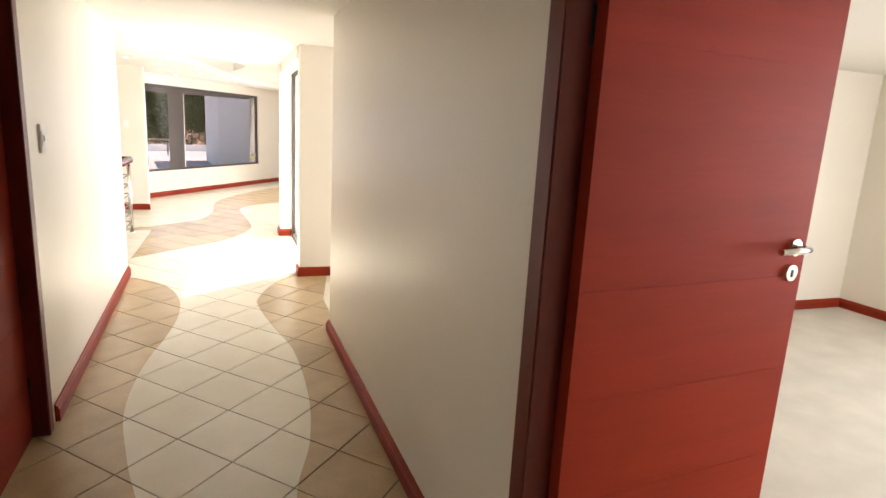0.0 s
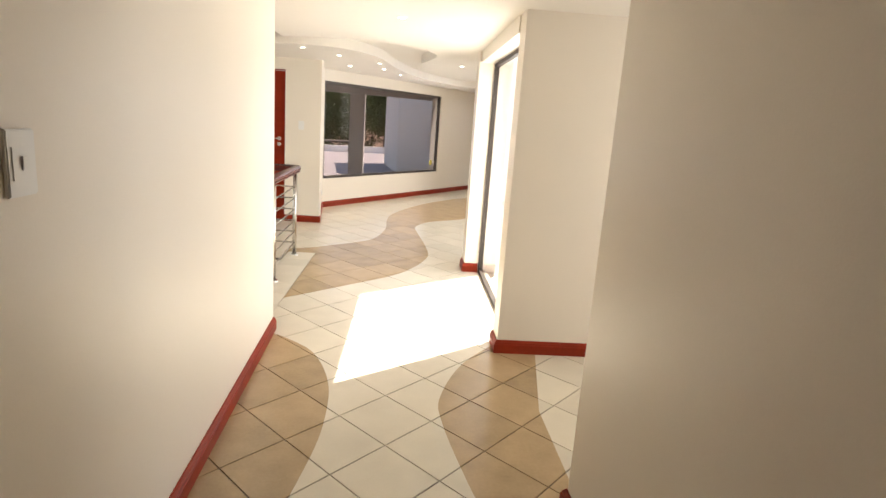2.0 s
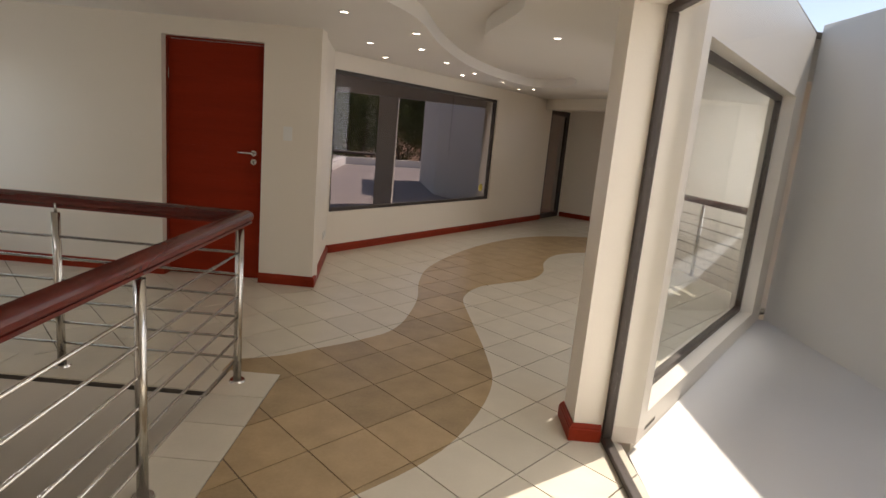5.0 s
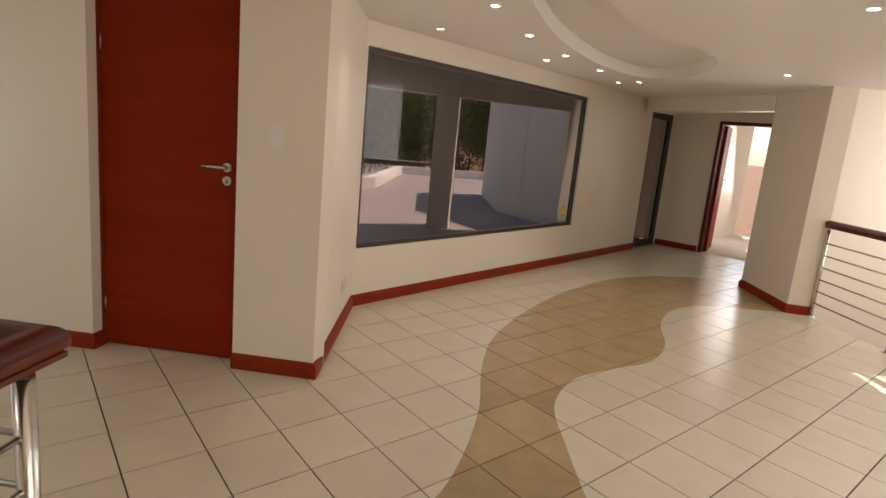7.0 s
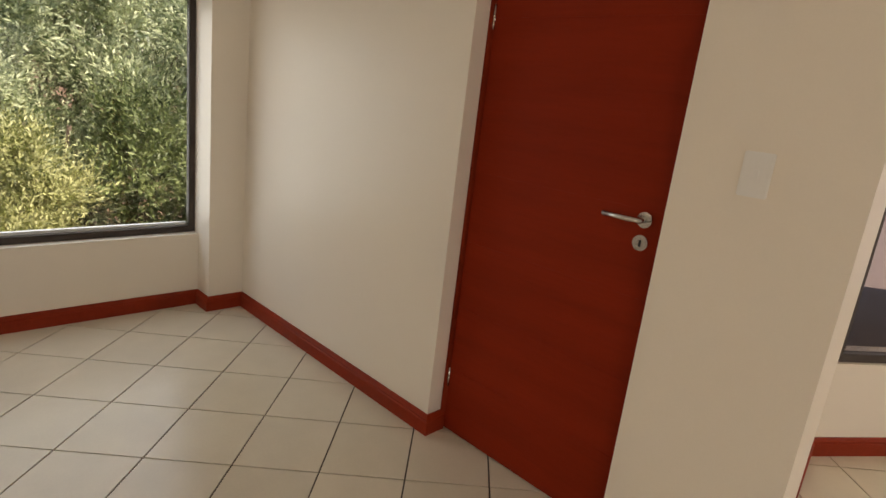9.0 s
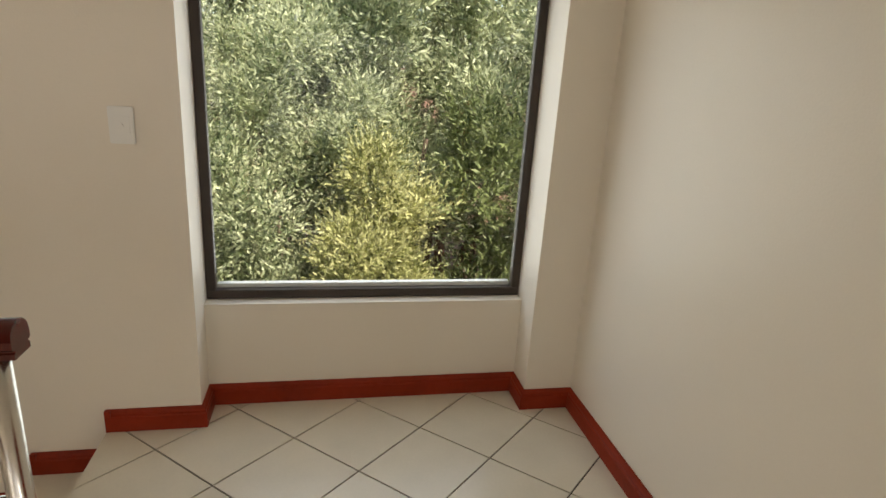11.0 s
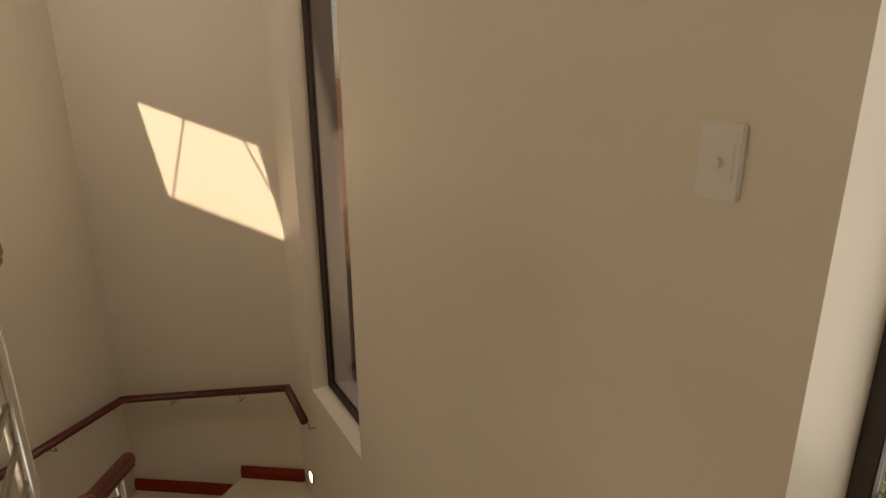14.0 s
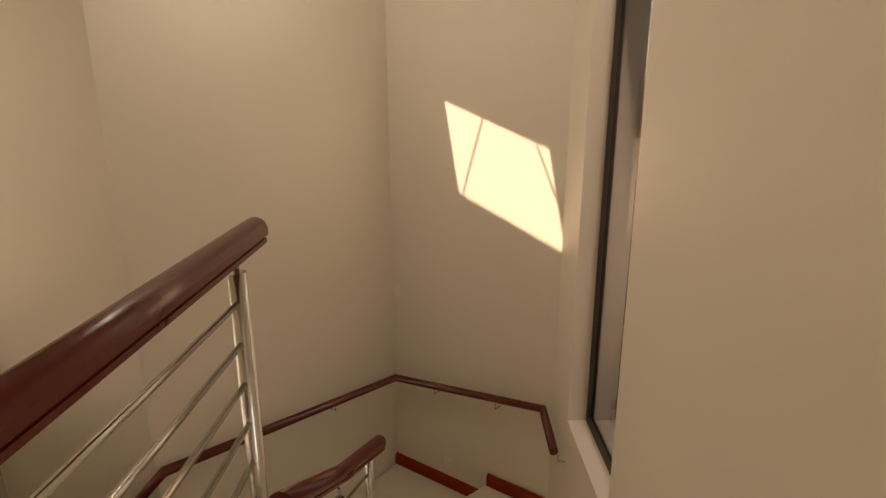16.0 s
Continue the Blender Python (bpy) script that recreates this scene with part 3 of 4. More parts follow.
def rail_bar(parent, pts, w=0.032, name="handrail"):
    """A moulded rail: a rounded top above a grooved lower strip, with flat cut ends."""
    b = bmesh.new()
    pts = [Vector(p) for p in pts]
    rings = []
    for i, p in enumerate(pts):
        a = (p - pts[i - 1]).normalized() if i else (pts[1] - p).normalized()
        c = (pts[i + 1] - p).normalized() if i + 1 < len(pts) else a
        way = (a + c).normalized()
        side = way.cross(Vector((0, 0, 1))).normalized()
        up = side.cross(way)
        grow = 1 / max(0.4, way.dot(c))
        rings.append([b.verts.new(p + w * (x * grow * side + y * up)) for x, y in RAIL])
    for u, v in zip(rings, rings[1:]):
        for k in range(len(RAIL)):
            b.faces.new((u[k], u[(k + 1) % len(RAIL)], v[(k + 1) % len(RAIL)], v[k])).smooth = k < 10
    b.faces.new(rings[0]), b.faces.new(rings[-1][::-1])
    bmesh.ops.recalc_face_normals(b, faces=b.faces)
    part(name, b, RAIL_WOOD, parent, "varnished red-brown timber handrail with a grooved side")


def bars(parent, pts, heights, r=0.0075):
    for h in heights:
        b = bmesh.new()
        tube(b, [(x, y, z + h) for x, y, z in pts], r, 10)
        part("rail_bar", b, STEEL, parent)


LEVELS = (0.14, 0.26, 0.38, 0.50, 0.62, 0.74)
bal = thing("balustrade", "stainless steel landing balustrade with a red timber handrail", "balustrade")
for x, y in ((-1.14, 5.08), (-1.15, 6.15), (-1.17, 7.21), (-2.15, 7.21)):
    post(bal, x, y)
rail_bar(bal, [(-1.14, 4.96, 0.925), (-1.16, 7.25, 0.925), (-3.1, 7.25, 0.925)], 0.036)
rail_bar(bal, [(-3.185, 7.62, 0.955), (-3.185, 6.36, 0.932)], 0.031)
bars(bal, [(-1.14, 5.0, 0), (-1.17, 7.21, 0), (-3.15, 7.21, 0)], LEVELS)
b = bmesh.new()
tube(b, [(-3.18, 6.5, -0.7), (-3.18, 6.5, 0.87)], 0.0215, 16)
part("post", b, STEEL, bal)
b = bmesh.new()
tube(b, [(-3.18, 6.5, 0.87), (-3.18, 6.5, 0.9)], 0.007, 8)
part("pin", b, STEEL, bal)
bars(bal, [(-3.18, 7.60, 0.035), (-3.18, 6.5, 0)], (0.18, 0.285, 0.39, 0.495, 0.60, 0.70, 0.80)[:7])
b = bmesh.new()
tube(b, [(-3.18, 7.58, 0.0), (-3.18, 7.58, 0.93)], 0.0215, 16)
part("post", b, STEEL, bal)

low = thing("stair_balustrade", "stainless steel stair balustrade with a sloping timber handrail", "balustrade")
rail_bar(low, [(-3.2, 6.42, 0.18), (-3.2, 5.56, -0.36), (-3.34, 5.24, -0.42)], 0.034)
for x, y, z in ((-3.2, 5.62, -1.4), (-3.29, 5.3, -1.4)):
    post(low, x, y, z, 0.96)
for h in (0.15, 0.3, 0.45, 0.6):
    b = bmesh.new()
    tube(b, [(-3.2, 6.4, -0.58 + h), (-3.2, 5.56, -1.12 + h), (-3.29, 5.3, -1.15 + h)], 0.0075, 10)
    part("rail_bar", b, STEEL, low)

wr = thing("wall_handrail", "red-brown timber handrail on brackets along the stair wall", "handrail")
nP, nC = Vector((0.6, 0.8)) * 0.07, Vector((-0.8, 0.6)) * 0.07
hp = [(-4.27, 4.95, -0.685), (-4.27, 4.59, -0.635), (CORNER[0] - 0.01, CORNER[1] + 0.09, -0.80), (BEND[0] - 0.05, BEND[1] + 0.02, -0.56 - 0.0), (BEND[0] + 0.12, BEND[1] + 0.05, -0.75), (-1.2, 5.1, -1.5)]
b = bmesh.new()
tube(b, hp, 0.025, 16)
part("handrail", b, RAIL_WOOD, wr, "varnished red-brown round timber rail")
for x, y, z, nx, ny in ((-4.3, 4.93, -0.70, -0.06, 0), (-4.0, 4.38, -0.70, -0.04, -0.05), (-3.6, 4.08, -0.755, -0.04, -0.05), (-2.95, 4.35, -0.72, 0.05, -0.04), (-2.5, 4.95, -0.62, 0.05, -0.04)):
    b = bmesh.new()
    tube(b, [(x, y, z - 0.02), (x, y, z - 0.06), (x + nx, y + ny, z - 0.065)], 0.005, 8)
    part("bracket", b, STEEL, wr)

r2 = thing("balustrade", "stainless steel balustrade with timber handrail beside the pier", "balustrade")
rail_bar(r2, [(2.87, 12.36, 0.925), (3.2, 9.89, 0.925)], 0.036)
for k in range(3):
    post(r2, 2.9 + k * 0.13, 12.15 - k * 1.0)
bars(r2, [(2.89, 12.2, 0), (3.19, 9.95, 0)], LEVELS)

# ---- stair ----
RISE, GO = 0.175, 0.28
for i in range(8):
    st = thing("stair_step", "cream tiled stair step with a thin nosing", "step", group="stair flight")
    y1 = 7.29 - GO * i
    y0 = y1 - GO - (0.0 if i < 7 else 0.35)
    z = -RISE * (i + 1)
    b = bmesh.new()
    box(b, -4.34, y0, z - 0.2, -3.12, y1 - 0.001, z - 0.012)
    part("riser", b, PLASTER, st)
    for k in range(3):
        b = bmesh.new()
        box(b, -4.335 + k * 0.405, y0 - 0.012, z - 0.012, -3.935 + k * 0.405, y1 - 0.004, z, bevel=0.002)
        part("tread_tile", b, BEIGE, st)
b = bmesh.new()
prism(b, [(-4.34, 5.0), (-4.34, 4.56), (-3.97, 4.29), (-3.12, 5.0)], -1.7, -1.402)
tagged(part("stair_landing", b, BEIGE), "cream tiled winder step at the turn of the stair", "step")
b = bmesh.new()
prism(b, [(-3.96, 4.28), (-3.31, 3.80), (-2.6, 4.72), (-3.14, 5.0)], -1.9, -1.577)
tagged(part("stair_landing", b, BEIGE), "cream tiled quarter landing of the stair", "step")
for a, c, z in (((-3.97, 4.272), (-3.30, 3.79), -1.577), ((-4.34, 4.56), (-3.97, 4.29), -1.402)):
    skirting([a, c], z)
for i in range(3):
    skirting([(-4.34, 7.29 - GO * i), (-4.34, 7.29 - GO * (i + 1))], -RISE * (i + 1))
    b = bmesh.new()
    box(b, -4.339, 7.288 - GO * i, -RISE * (i + 1), -4.318, 7.31 - GO * i, 0.09 - RISE * i)
    structure("baseboard", b, RED_TRIM, "red varnished upright skirting piece at a step", "baseboard")
ca = Vector((0.595, 0.804))
for i in range(5):
    st = thing("stair_step", "cream tiled stair step with a thin nosing", "step", group="lower stair flight")
    o = Vector(CORNER) + ca * (0.1 + 0.28 * i)
    n = Vector((-0.804, 0.595))
    b = bmesh.new()
    prism(b, [tuple(o), tuple(o + 0.29 * ca), tuple(o + 0.29 * ca + 0.75 * n), tuple(o + 0.75 * n)], -2.0 - RISE * i, -1.577 - RISE * (i + 1) + 0.001 * i)
    part("tread_tile", b, BEIGE, st)
b = bmesh.new()
prism(b, [(-3.24, 7.29), (-3.08, 7.29), (-3.08, 6.4), (-3.24, 6.4)], -0.9, -0.3)
structure("wall_stair_side", b, PLASTER, "plastered side of the upper stair flight", "wall")
sl = thing("step_light", "small lit step light in the stair wall", "light")
b = bmesh.new()
box(b, -4.338, 4.74, -1.27, -4.328, 4.80, -1.19, bevel=0.002)
part("frame", b, STEEL, sl)
b = bmesh.new()
box(b, -4.328, 4.75, -1.26, -4.325, 4.79, -1.20)
part("lens", b, STEPLAMP, sl)


# ---- switches and sockets ----
def switch_plate(name, label, category, m, w=0.075, h=0.118, kind="rocker"):
    """y points into the room."""
    t = thing(name, label, category, m)
    b = bmesh.new()
    box(b, -w / 2, 0.0, -h / 2, w / 2, 0.011, h / 2, bevel=0.003)
    part("plate", b, SWITCH, t)
    b = bmesh.new()
    box(b, -w / 2 + 0.012, 0.011, -h / 4, w / 2 - 0.012, 0.0135, h / 4, bevel=0.001)
    face = part("insert", b, SWITCH, t)
    b = bmesh.new()
    if kind == "dimmer":
        bmesh.ops.create_cone(b, cap_ends=True, segments=20, radius1=0.010, radius2=0.008, depth=0.012, matrix=Matrix.Translation((0, 0.018, 0)) @ pose(0, 0, 0, 90))
    else:
        box(b, -0.009, 0.0135, -0.014, 0.009, 0.0175, 0.014, bevel=0.001)
    part("button", b, SWITCH, face)
    return t


def on_wall(p0, p1, s, z):
    return line_pose(p0, p1) @ pose(s, 0, z)


switch_plate("light_switch", "ivory light switch on the corridor wall", "switch", on_wall(LEFT0, LEFT1, 2.72, 1.37), 0.095, 0.135)
switch_plate("light_switch", "ivory light switch beside the landing door", "switch", on_wall(CV, (-4, 9.22), 0.26, 1.335))
switch_plate("dimmer_switch", "ivory dimmer plate beside the bush window", "switch", on_wall((-4.34, 9), (-4.34, 4), 1.55, 1.185), 0.08, 0.125, "dimmer")
switch_plate("wall_sensor", "small ivory sensor high on the stair wall corner", "sensor", on_wall(P0, CORNER, 1.24, -0.13), 0.055, 0.1)
switch_plate("wall_socket", "grey wall socket plate low on the stair wall", "socket", on_wall(P0, CORNER, 0.80, -1.38), 0.07, 0.07)
for s in (0.34, 0.48):
    switch_plate("wall_socket", "ivory wall socket above the skirting", "socket", on_wall(CC, CV, s, 0.29), 0.075, 0.075)

# ---- downlights ----
first = None
for x, y in ((-0.9, 9.75), (-0.87, 10.77), (-0.43, 9.87), (-0.43, 8.98), (-0.2, 10.76), (0.0, 11.97), (0.14, 11.6), (0.56, 12.4), (0.9, 13.3), (1.09, 13.1), (2.05, 11.7), (1.4, 9.36), (0.62, 8.62), (-1.22, 7.8), (-0.89, 8.35), (-0.09, 5.36)):
    zc = CEIL + (0.11 if inside((x, y), RECESS) else 0.0)
    if first is None:
        first = thing("downlight", "small lit recessed ceiling downlight with a white rim", "downlight", pose(x, y, zc), "ceiling downlights")
        b = bmesh.new()
        bmesh.ops.create_cone(b, cap_ends=False, segments=28, radius1=0.042, radius2=0.028, depth=0.008, matrix=Matrix.Translation((0, 0, -0.004)) @ pose(0, 0, 0, 180))
        part("rim", b, SWITCH, first)
        b = bmesh.new()
        bmesh.ops.create_circle(b, cap_ends=True, segments=24, radius=0.028, matrix=Matrix.Translation((0, 0, -0.004)) @ pose(0, 0, 0, 180))
        part("lens", b, LAMP, first)
    else:
        copy_thing(first, pose(x, y, zc))
for x, y in ((-0.9, 9.75), (0.14, 11.6), (1.4, 9.36)):
    lamp = new("downlight_lamp", bpy.data.lights.new("downlight_lamp", "SPOT"))
    lamp.data.energy, lamp.data.spot_size, lamp.data.spot_blend, lamp.data.color, lamp.data.shadow_soft_size = 7, radians(110), 0.7, (1, 0.85, 0.65), 0.04
    lamp.matrix_world = look((x, y, CEIL - 0.02), (x, y, 0))

# ---- terrace ----
b = bmesh.new()
prism(b, [(-5, 14), (-5, 12.6), (-2.2, 10.0), (-1.6, 10.0), (-1.6, 10.8), (1.6, 15.4), (2.3, 16.2), (2.3, 29), (-5, 29)], -0.3, -0.1)
structure("floor_terrace", b, PAVING, "pale lilac-grey terrace screed", "floor")
b = bmesh.new()
box(b, -1.50, 15.72, -0.1, -1.14, 16.06, 2.1, bevel=0.01)
tagged(part("terrace_column", b, EXTERIOR), "square plastered terrace column", "column")
tb0, tb1 = Vector((-5.4, 13.33)), Vector((1.6, 17.15))
tn = Vector((-(tb1 - tb0).y, (tb1 - tb0).x)).normalized()
b = bmesh.new()
prism(b, [tuple(tb0), tuple(tb1), tuple(tb1 + 0.25 * tn), tuple(tb0 + 0.25 * tn)], 2.04, 2.5)
tagged(part("terrace_beam", b, EXTERIOR), "plastered beam on the terrace column", "beam")
b = bmesh.new()
prism(b, [tuple(tb0 + 0.2 * tn), (-5.4, 12.2), (-2.2, 10.0), (-1.75, 9.6), (-1.6, 10.9), (1.4, 15.2), (2.1, 16.4), tuple(tb1 + 0.2 * tn)], 2.5, 2.66)
structure("roof_terrace", b, EXTERIOR, "white soffit over the terrace", "roof")
b = bmesh.new()
prism(b, [(-0.9, 22.4), (-0.37, 18.85), (1.35, 16.7), (2.6, 17.4), (2.6, 22.4)], -0.1, 2.6)
structure("wall_terrace_wing", b, EXTERIOR, "plastered wing wall beyond the terrace window", "wall")
par = [(-5, 20.3), (-4.0, 20.4), (-3.66, 21.2), (-4.06, 27.2), (-1.3, 28.4), (2.5, 28.6)]
for p, q in zip(par, par[1:]):
    b = bmesh.new()
    box(b, 0, 0, -0.1, math.dist(p, q), 0.22, 0.18, line_pose(p, q))
    structure("wall_parapet", b, EXTERIOR, "low white plastered terrace parapet", "parapet")
b = bmesh.new()
tube(b, [(-6.5, 23.4, 0.5), (-2.3, 24.6, 0.5)], 0.05, 10)
for k in range(3):
    x = -6.2 + k * 1.9
    tube(b, [(x, 23.49 + k * 0.54, -2.6), (x, 23.49 + k * 0.54, 0.5)], 0.03, 8)
tagged(part("garden_rail", b, ALUMINIUM), "dark horizontal garden rail beyond the terrace", "rail")

# ---- ground and planting ----
b = bmesh.new()
flat(b, [(-2500, -2500), (2500, -2500), (2500, 2500), (-2500, 2500)], (), -3.0, lambda c: abs(c.x) < 1e9, False)
ground = structure("ground", b, SOIL, "dry leaf litter on garden soil", "ground")
rng = random.Random(4)


nrng = np.random.default_rng(7)


def leaf_mesh(name, centre, spread, count, length, mat):
    """Leafy twigs that point out and up from the lobes of an uneven crown, each with narrow leaves along it."""
    spread = np.array(spread)
    lobes = np.clip(nrng.normal(0, 0.52, (30, 3)) * spread, -spread * 1.1, spread * 1.1)
    size = nrng.uniform(0.12, 0.5, 30) * spread.min()
    pick = nrng.integers(0, 30, count)
    d = nrng.normal(0, 1, (count, 3))
    d /= np.linalg.norm(d, axis=1)[:, None]
    base = np.array(centre) + lobes[pick] + d * (size[pick] * nrng.uniform(0.4, 1.15, count))[:, None]
    axis = d * 0.8 + np.array((0, 0, 0.75)) + nrng.normal(0, 0.25, (count, 3))
    axis /= np.linalg.norm(axis, axis=1)[:, None]
    reach = length * nrng.uniform(2.2, 5.5, count)
    each = 12
    along = np.tile(np.linspace(0, 1, each), count)
    axis, reach, base = np.repeat(axis, each, 0), np.repeat(reach, each), np.repeat(base, each, 0)
    n = len(along)
    out = np.cross(axis, nrng.normal(0, 1, (n, 3)))
    out /= np.linalg.norm(out, axis=1)[:, None]
    way = axis * (0.5 + 0.6 * along)[:, None] + out * nrng.uniform(0.5, 1.0, n)[:, None]
    way /= np.linalg.norm(way, axis=1)[:, None]
    side = np.cross(way, nrng.normal(0, 1, (n, 3)))
    side /= np.linalg.norm(side, axis=1)[:, None]
    l = (length * nrng.uniform(0.7, 1.25, n) * (1.1 - 0.45 * along))[:, None]
    root = base + axis * (along * reach)[:, None]
    mid = root + way * l * 0.5
    verts = np.stack([root, mid + side * l * 0.14, root + way * l, mid - side * l * 0.14], 1).reshape(-1, 3)
    me = bpy.data.meshes.new(name)
    me.from_pydata(verts.tolist(), [], np.arange(4 * n).reshape(-1, 4).tolist())
    me.materials.append(mat)
    return me


def shrub(name, label, x, y, z, height, spread, count, length, mat, category="shrub"):
    t = thing(name, label, category)
    b = bmesh.new()
    for k in range(6):
        a = k * 1.05 + rng.random()
        p = [Vector((x, y, z)) + Vector((0.08 * math.cos(a), 0.08 * math.sin(a), 0))]
        for s in range(4):
            p.append(p[-1] + Vector((math.cos(a) * spread[0] * 0.16 + rng.gauss(0, 0.05), math.sin(a) * spread[1] * 0.16 + rng.gauss(0, 0.05), height * 0.14)))
        for u0, u1, r in zip(p, p[1:], (0.035, 0.028, 0.02, 0.012)):
            tube(b, [u0, u1], r * (height / 3), 6)
    part("trunk", b, BARK, t, "thin grey-brown branching stems")
    crown = new("crown", leaf_mesh("crown", (x, y, z + height * 0.62), spread, count, length, mat))
    crown.parent = t
    tagged(crown, "dense crown of narrow leaves")
    return t


# the two low DARKLEAF shrubs have their shade put into the darker leaf colour
for x, y, h, s, n, l, mat, word in (
        (-7.25, 8.55, 4.3, (0.6, 0.42, 1.2), 3000, 0.075, YELLOWISH, "sunlit yellow-green"),
        (-7.5, 7.35, 4.2, (0.7, 0.75, 1.3), 3200, 0.075, OLIVE, "grey-green"),
        (-8.3, 7.9, 5.2, (0.6, 0.8, 1.5), 2600, 0.078, OLIVE, "sage-green"),
        (-8.0, 10.1, 4.3, (0.7, 0.7, 1.4), 2200, 0.088, DARKLEAF, "shade-toned dark green"),
        (-9.2, 9.2, 6.6, (1.0, 1.2, 2.2), 4200, 0.101, OLIVE, "tall grey-green"),
        (-9.0, 6.0, 6.0, (1.2, 1.4, 2.2), 3600, 0.101, OLIVE, "tall grey-green"),
        (-9.3, 11.6, 6.8, (1.2, 1.4, 2.4), 3800, 0.101, OLIVE, "tall grey-green"),
        (-7.8, 5.0, 4.4, (0.9, 1.0, 1.5), 2000, 0.07, DARKLEAF, "shade-toned dark green"),
        (-11.2, 10.0, 8.6, (1.6, 2.2, 3.2), 4600, 0.11, OLIVE, "tall sage-green"),
        (-11.2, 6.6, 8.6, (1.6, 2.2, 3.2), 4600, 0.11, OLIVE, "tall grey-green"),
        (-11.4, 13.4, 8.6, (1.6, 2.2, 3.2), 4200, 0.11, OLIVE, "tall grey-green"),
        (-13.6, 8.4, 10.0, (2.0, 3.4, 4.0), 4200, 0.18, DARKLEAF, "very tall dark green"),
        (-13.6, 13.0, 10.0, (2.0, 3.0, 4.0), 4200, 0.18, DARKLEAF, "very tall dark green")):
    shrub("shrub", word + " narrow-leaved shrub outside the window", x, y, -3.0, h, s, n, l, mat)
for x, y, h in ((-10.5, 33, 8.0), (-7.4, 34, 8.6), (-4.6, 33.2, 8.2), (-2.0, 34, 8.4), (0.6, 33.5, 8.2), (3.2, 34.5, 8.2), (-13.5, 31, 8.4)):
    shrub("garden_tree", "dark green garden tree beyond the terrace", x, y, -3.0, h, (1.9, 1.6, 2.6), 2600, 0.2, DARKLEAF, "tree")

tagged(new("far_woods", leaf_mesh("far_woods", (-9, 42, 2.5), (9, 1.5, 3.4), 9000, 0.5, DARKLEAF)), "dense dark green woods beyond the garden", "woods", kind="stuff")

# ---- floor tiles ----
BAND_L = smooth([(-1.30, 7.50), (-1.04, 7.62), (-0.86, 7.78), (-0.60, 8.01), (-0.37, 8.34), (-0.26, 9.05), (-0.27, 9.75), (-0.19, 10.41), (0.15, 11.34), (0.60, 12.18), (1.20, 12.94), (1.96, 13.39), (2.70, 13.5)], 5)
BAND_R = smooth([(-0.93, 5.72), (-0.51, 6.13), (-0.01, 6.67), (0.27, 7.37), (0.28, 7.95), (0.19, 8.8), (0.16, 9.3), (0.32, 9.72), (0.60, 9.98), (0.91, 10.23), (1.11, 10.65), (1.21, 11.19), (1.45, 11.72), (1.87, 12.06), (2.4, 12.14), (2.9, 12.2)], 5)
BAND = BAND_L + [(3.2, 13.4)] + BAND_R[::-1] + [(-0.96, 5.68), (-0.96, 7.31), (-1.30, 7.31)]
COR_L = [(-1.0, 4.95)] + smooth([(-0.82, 4.86), (-0.55, 4.60), (-0.38, 4.15), (-0.34, 3.65), (-0.38, 3.2), (-0.46, 2.66), (-0.47, 2.09), (-0.38, 1.59), (-0.28, 1.1), (-0.36, 0.4), (-0.46, -0.4), (-0.42, -1.2), (-0.4, -2.2)], 5) + [(-1.0, -2.2)]
COR_R = [(0.95, 4.72)] + smooth([(0.68, 4.86), (0.42, 4.48), (0.26, 4.02), (0.26, 3.72), (0.34, 3.25), (0.44, 2.76), (0.46, 2.1), (0.41, 1.58), (0.3, 1.1), (0.34, 0.4), (0.45, -0.4), (0.42, -1.2), (0.4, -2.2)], 5) + [(0.8, -2.2), (0.8, 3.9)]
INLAYS = (BAND, COR_L, COR_R)
BORDER = [(-1.26, 4.9), (-0.96, 4.9), (-0.96, 7.32), (-3.08, 7.32), (-3.08, 7.06), (-1.26, 7.06)]
TILE_U, TILE_V, START = Vector((0.2260, 0.2420)), Vector((-0.2462, 0.2645)), Vector((0.1165, -0.0360))


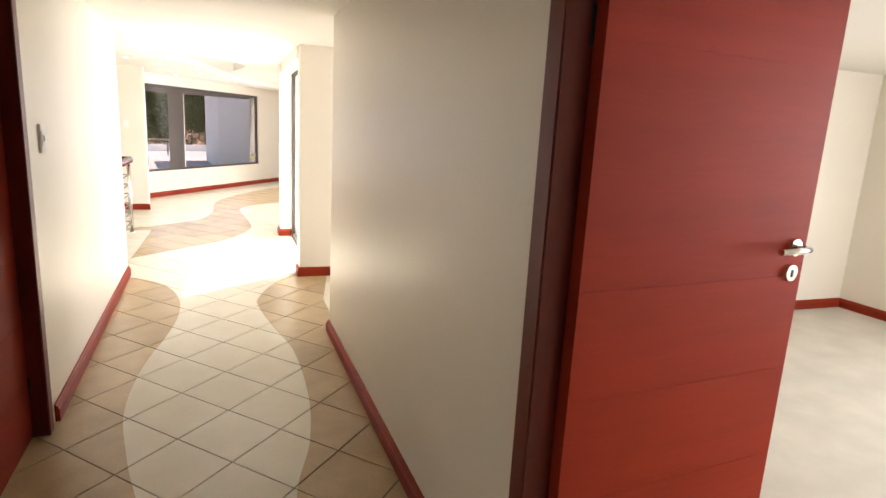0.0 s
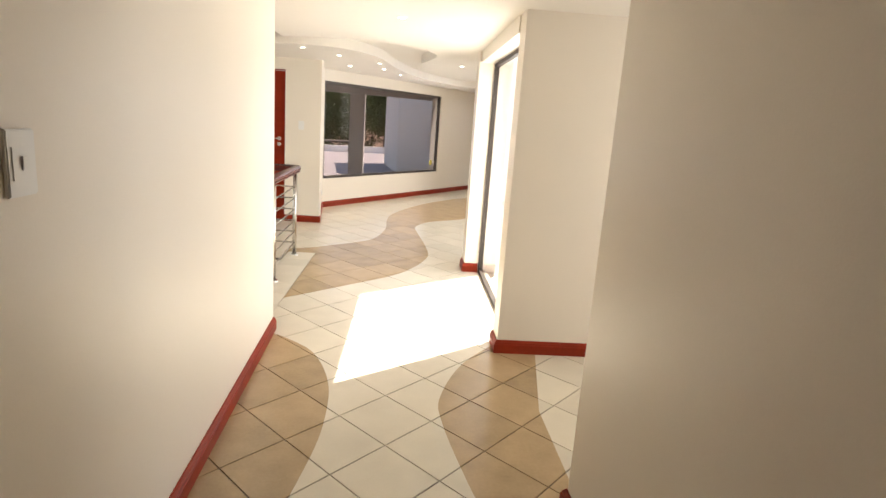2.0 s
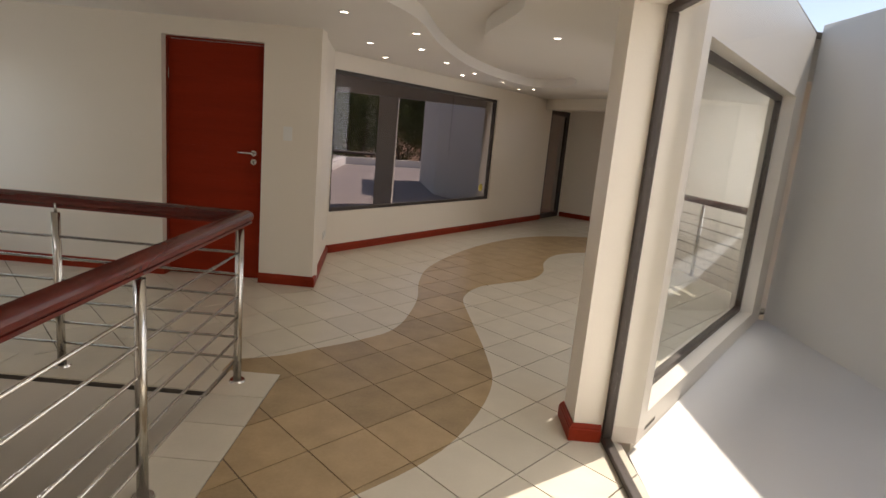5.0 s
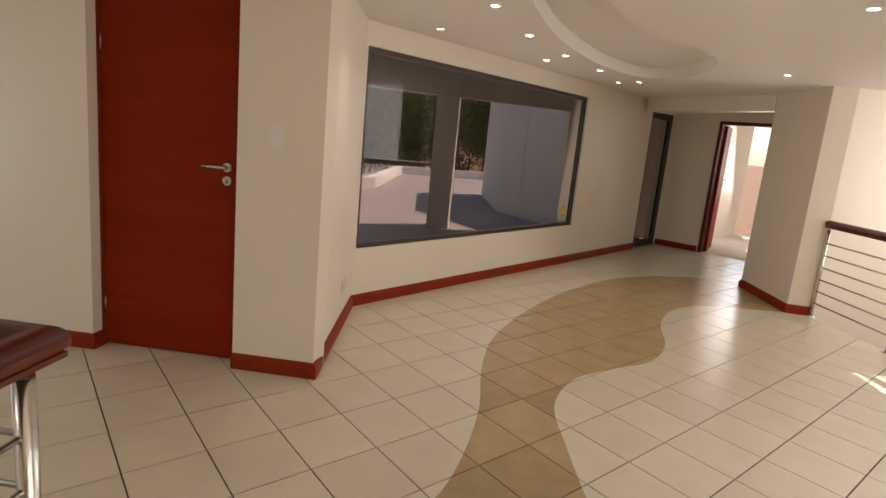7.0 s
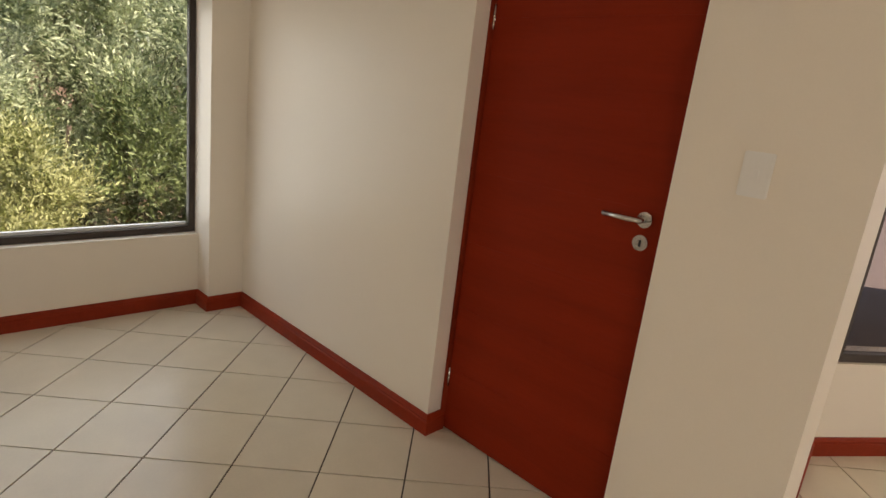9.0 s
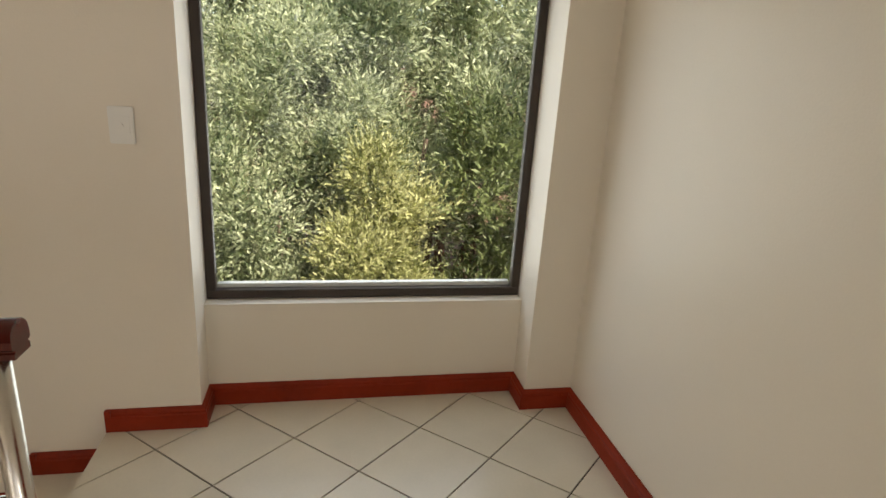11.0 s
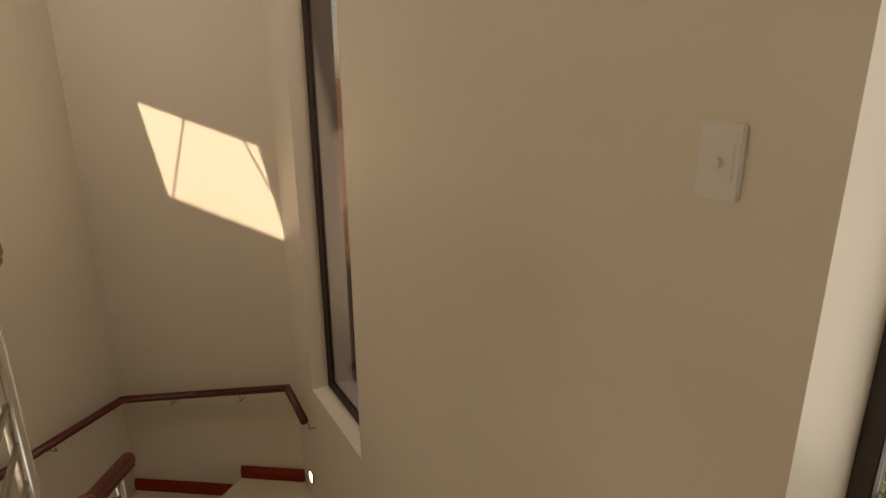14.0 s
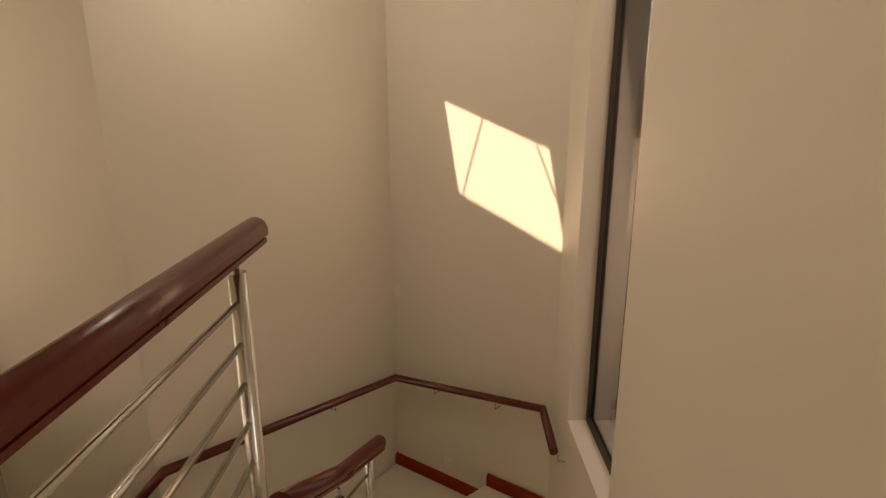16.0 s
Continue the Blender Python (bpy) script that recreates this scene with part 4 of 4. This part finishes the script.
def tile_mesh(square, gap=0.0036):
    """One tile, cut where the inlay's edge crosses it: lists of triangles, cream and brown."""
    c = sum((Vector(p) for p in square), Vector((0, 0))) / len(square)
    sq = [c + (Vector(p) - c) * (1 - 2 * gap / 0.363) for p in square]
    r = max((p - c).length for p in sq) + 0.15
    verts, edges = list(sq), [(i, (i + 1) % len(sq)) for i in range(len(sq))]
    for loop in (*INLAYS, FLOOR, BORDER):
        for i in range(len(loop)):
            p, q = Vector(loop[i - 1]), Vector(loop[i])
            t = max(0.0, min(1.0, (c - p).dot(q - p) / max(1e-9, (q - p).length_squared)))
            if (p + t * (q - p) - c).length < r:
                n = len(verts)
                verts += [p, q]
                edges.append((n, n + 1))
    vs, _, fs, *_ = delaunay_2d_cdt(verts, edges, [], 0, 1e-4)
    groups = ([], [])
    poly = [tuple(p) for p in sq]
    for f in fs:
        m = sum((vs[i] for i in f), Vector((0, 0))) / len(f)
        if inside(m, poly) and inside(m, FLOOR) and not inside(m, BORDER):
            brown = any(inside(m, loop) for loop in INLAYS)
            groups[brown].append([tuple(vs[i]) for i in f])
    return groups


def add_tile(bm, tris, z=0.0, depth=0.006):
    at = {}
    count = {}
    for t in tris:
        ids = [at.setdefault((round(x, 4), round(y, 4)), None) or (round(x, 4), round(y, 4)) for x, y in t]
        for i in range(len(ids)):
            e = (ids[i - 1], ids[i])
            count[e] = count.get(e, 0) + 1
    top = {k: bm.verts.new((*k, z)) for k in at}
    low = {}
    for t in tris:
        ids = [(round(x, 4), round(y, 4)) for x, y in t]
        if len(set(ids)) == len(ids):
            f = bm.faces.new([top[k] for k in ids])
            f.normal_update()
            if f.normal.z < 0:
                f.normal_flip()
    for (a, c), n in count.items():
        if (c, a) not in count and a != c:
            for k in (a, c):
                if k not in low:
                    low[k] = bm.verts.new((*k, z - depth))
            bm.faces.new((top[a], low[a], low[c], top[c]))


def lay(square, rest, single):
    cream, brown = tile_mesh(square)
    for tris, mat, key in ((cream, BEIGE, 0), (brown, BROWN, 1)):
        if not tris:
            continue
        if single:
            tb = bmesh.new()
            add_tile(tb, tris)
            part("tile", tb, mat, floor)
        else:
            add_tile(rest[key], tris)


rest = (bmesh.new(), bmesh.new())
u, v = TILE_U, TILE_V
for i in range(-40, 60):
    for j in range(-40, 60):
        o = START + i * u + j * v
        c = o + (u + v) / 2
        if not (-5.0 < c.x < 5.3 and -2.5 < c.y < 17.5):
            continue
        lay([o, o + u, o + u + v, o + v], rest, 2.6 < c.y < 9.6 and c.x > -3.0)
for y in range(8):
    y0 = 4.9 + y * 0.305
    tb = bmesh.new()
    box(tb, -1.256, y0 + 0.002, -0.006, -0.964, y0 + 0.301, 0.002)
    part("tile", tb, BEIGE, floor)
for x in range(6):
    x0 = -1.27 - (x + 1) * 0.3
    tb = bmesh.new()
    box(tb, x0 + 0.002, 7.064, -0.006, x0 + 0.298, 7.318, 0.002)
    part("tile", tb, BEIGE, floor)
for bmr, mat in zip(rest, (BEIGE, BROWN)):
    tagged(part("tiles_far", bmr, mat, floor), kind="stuff")
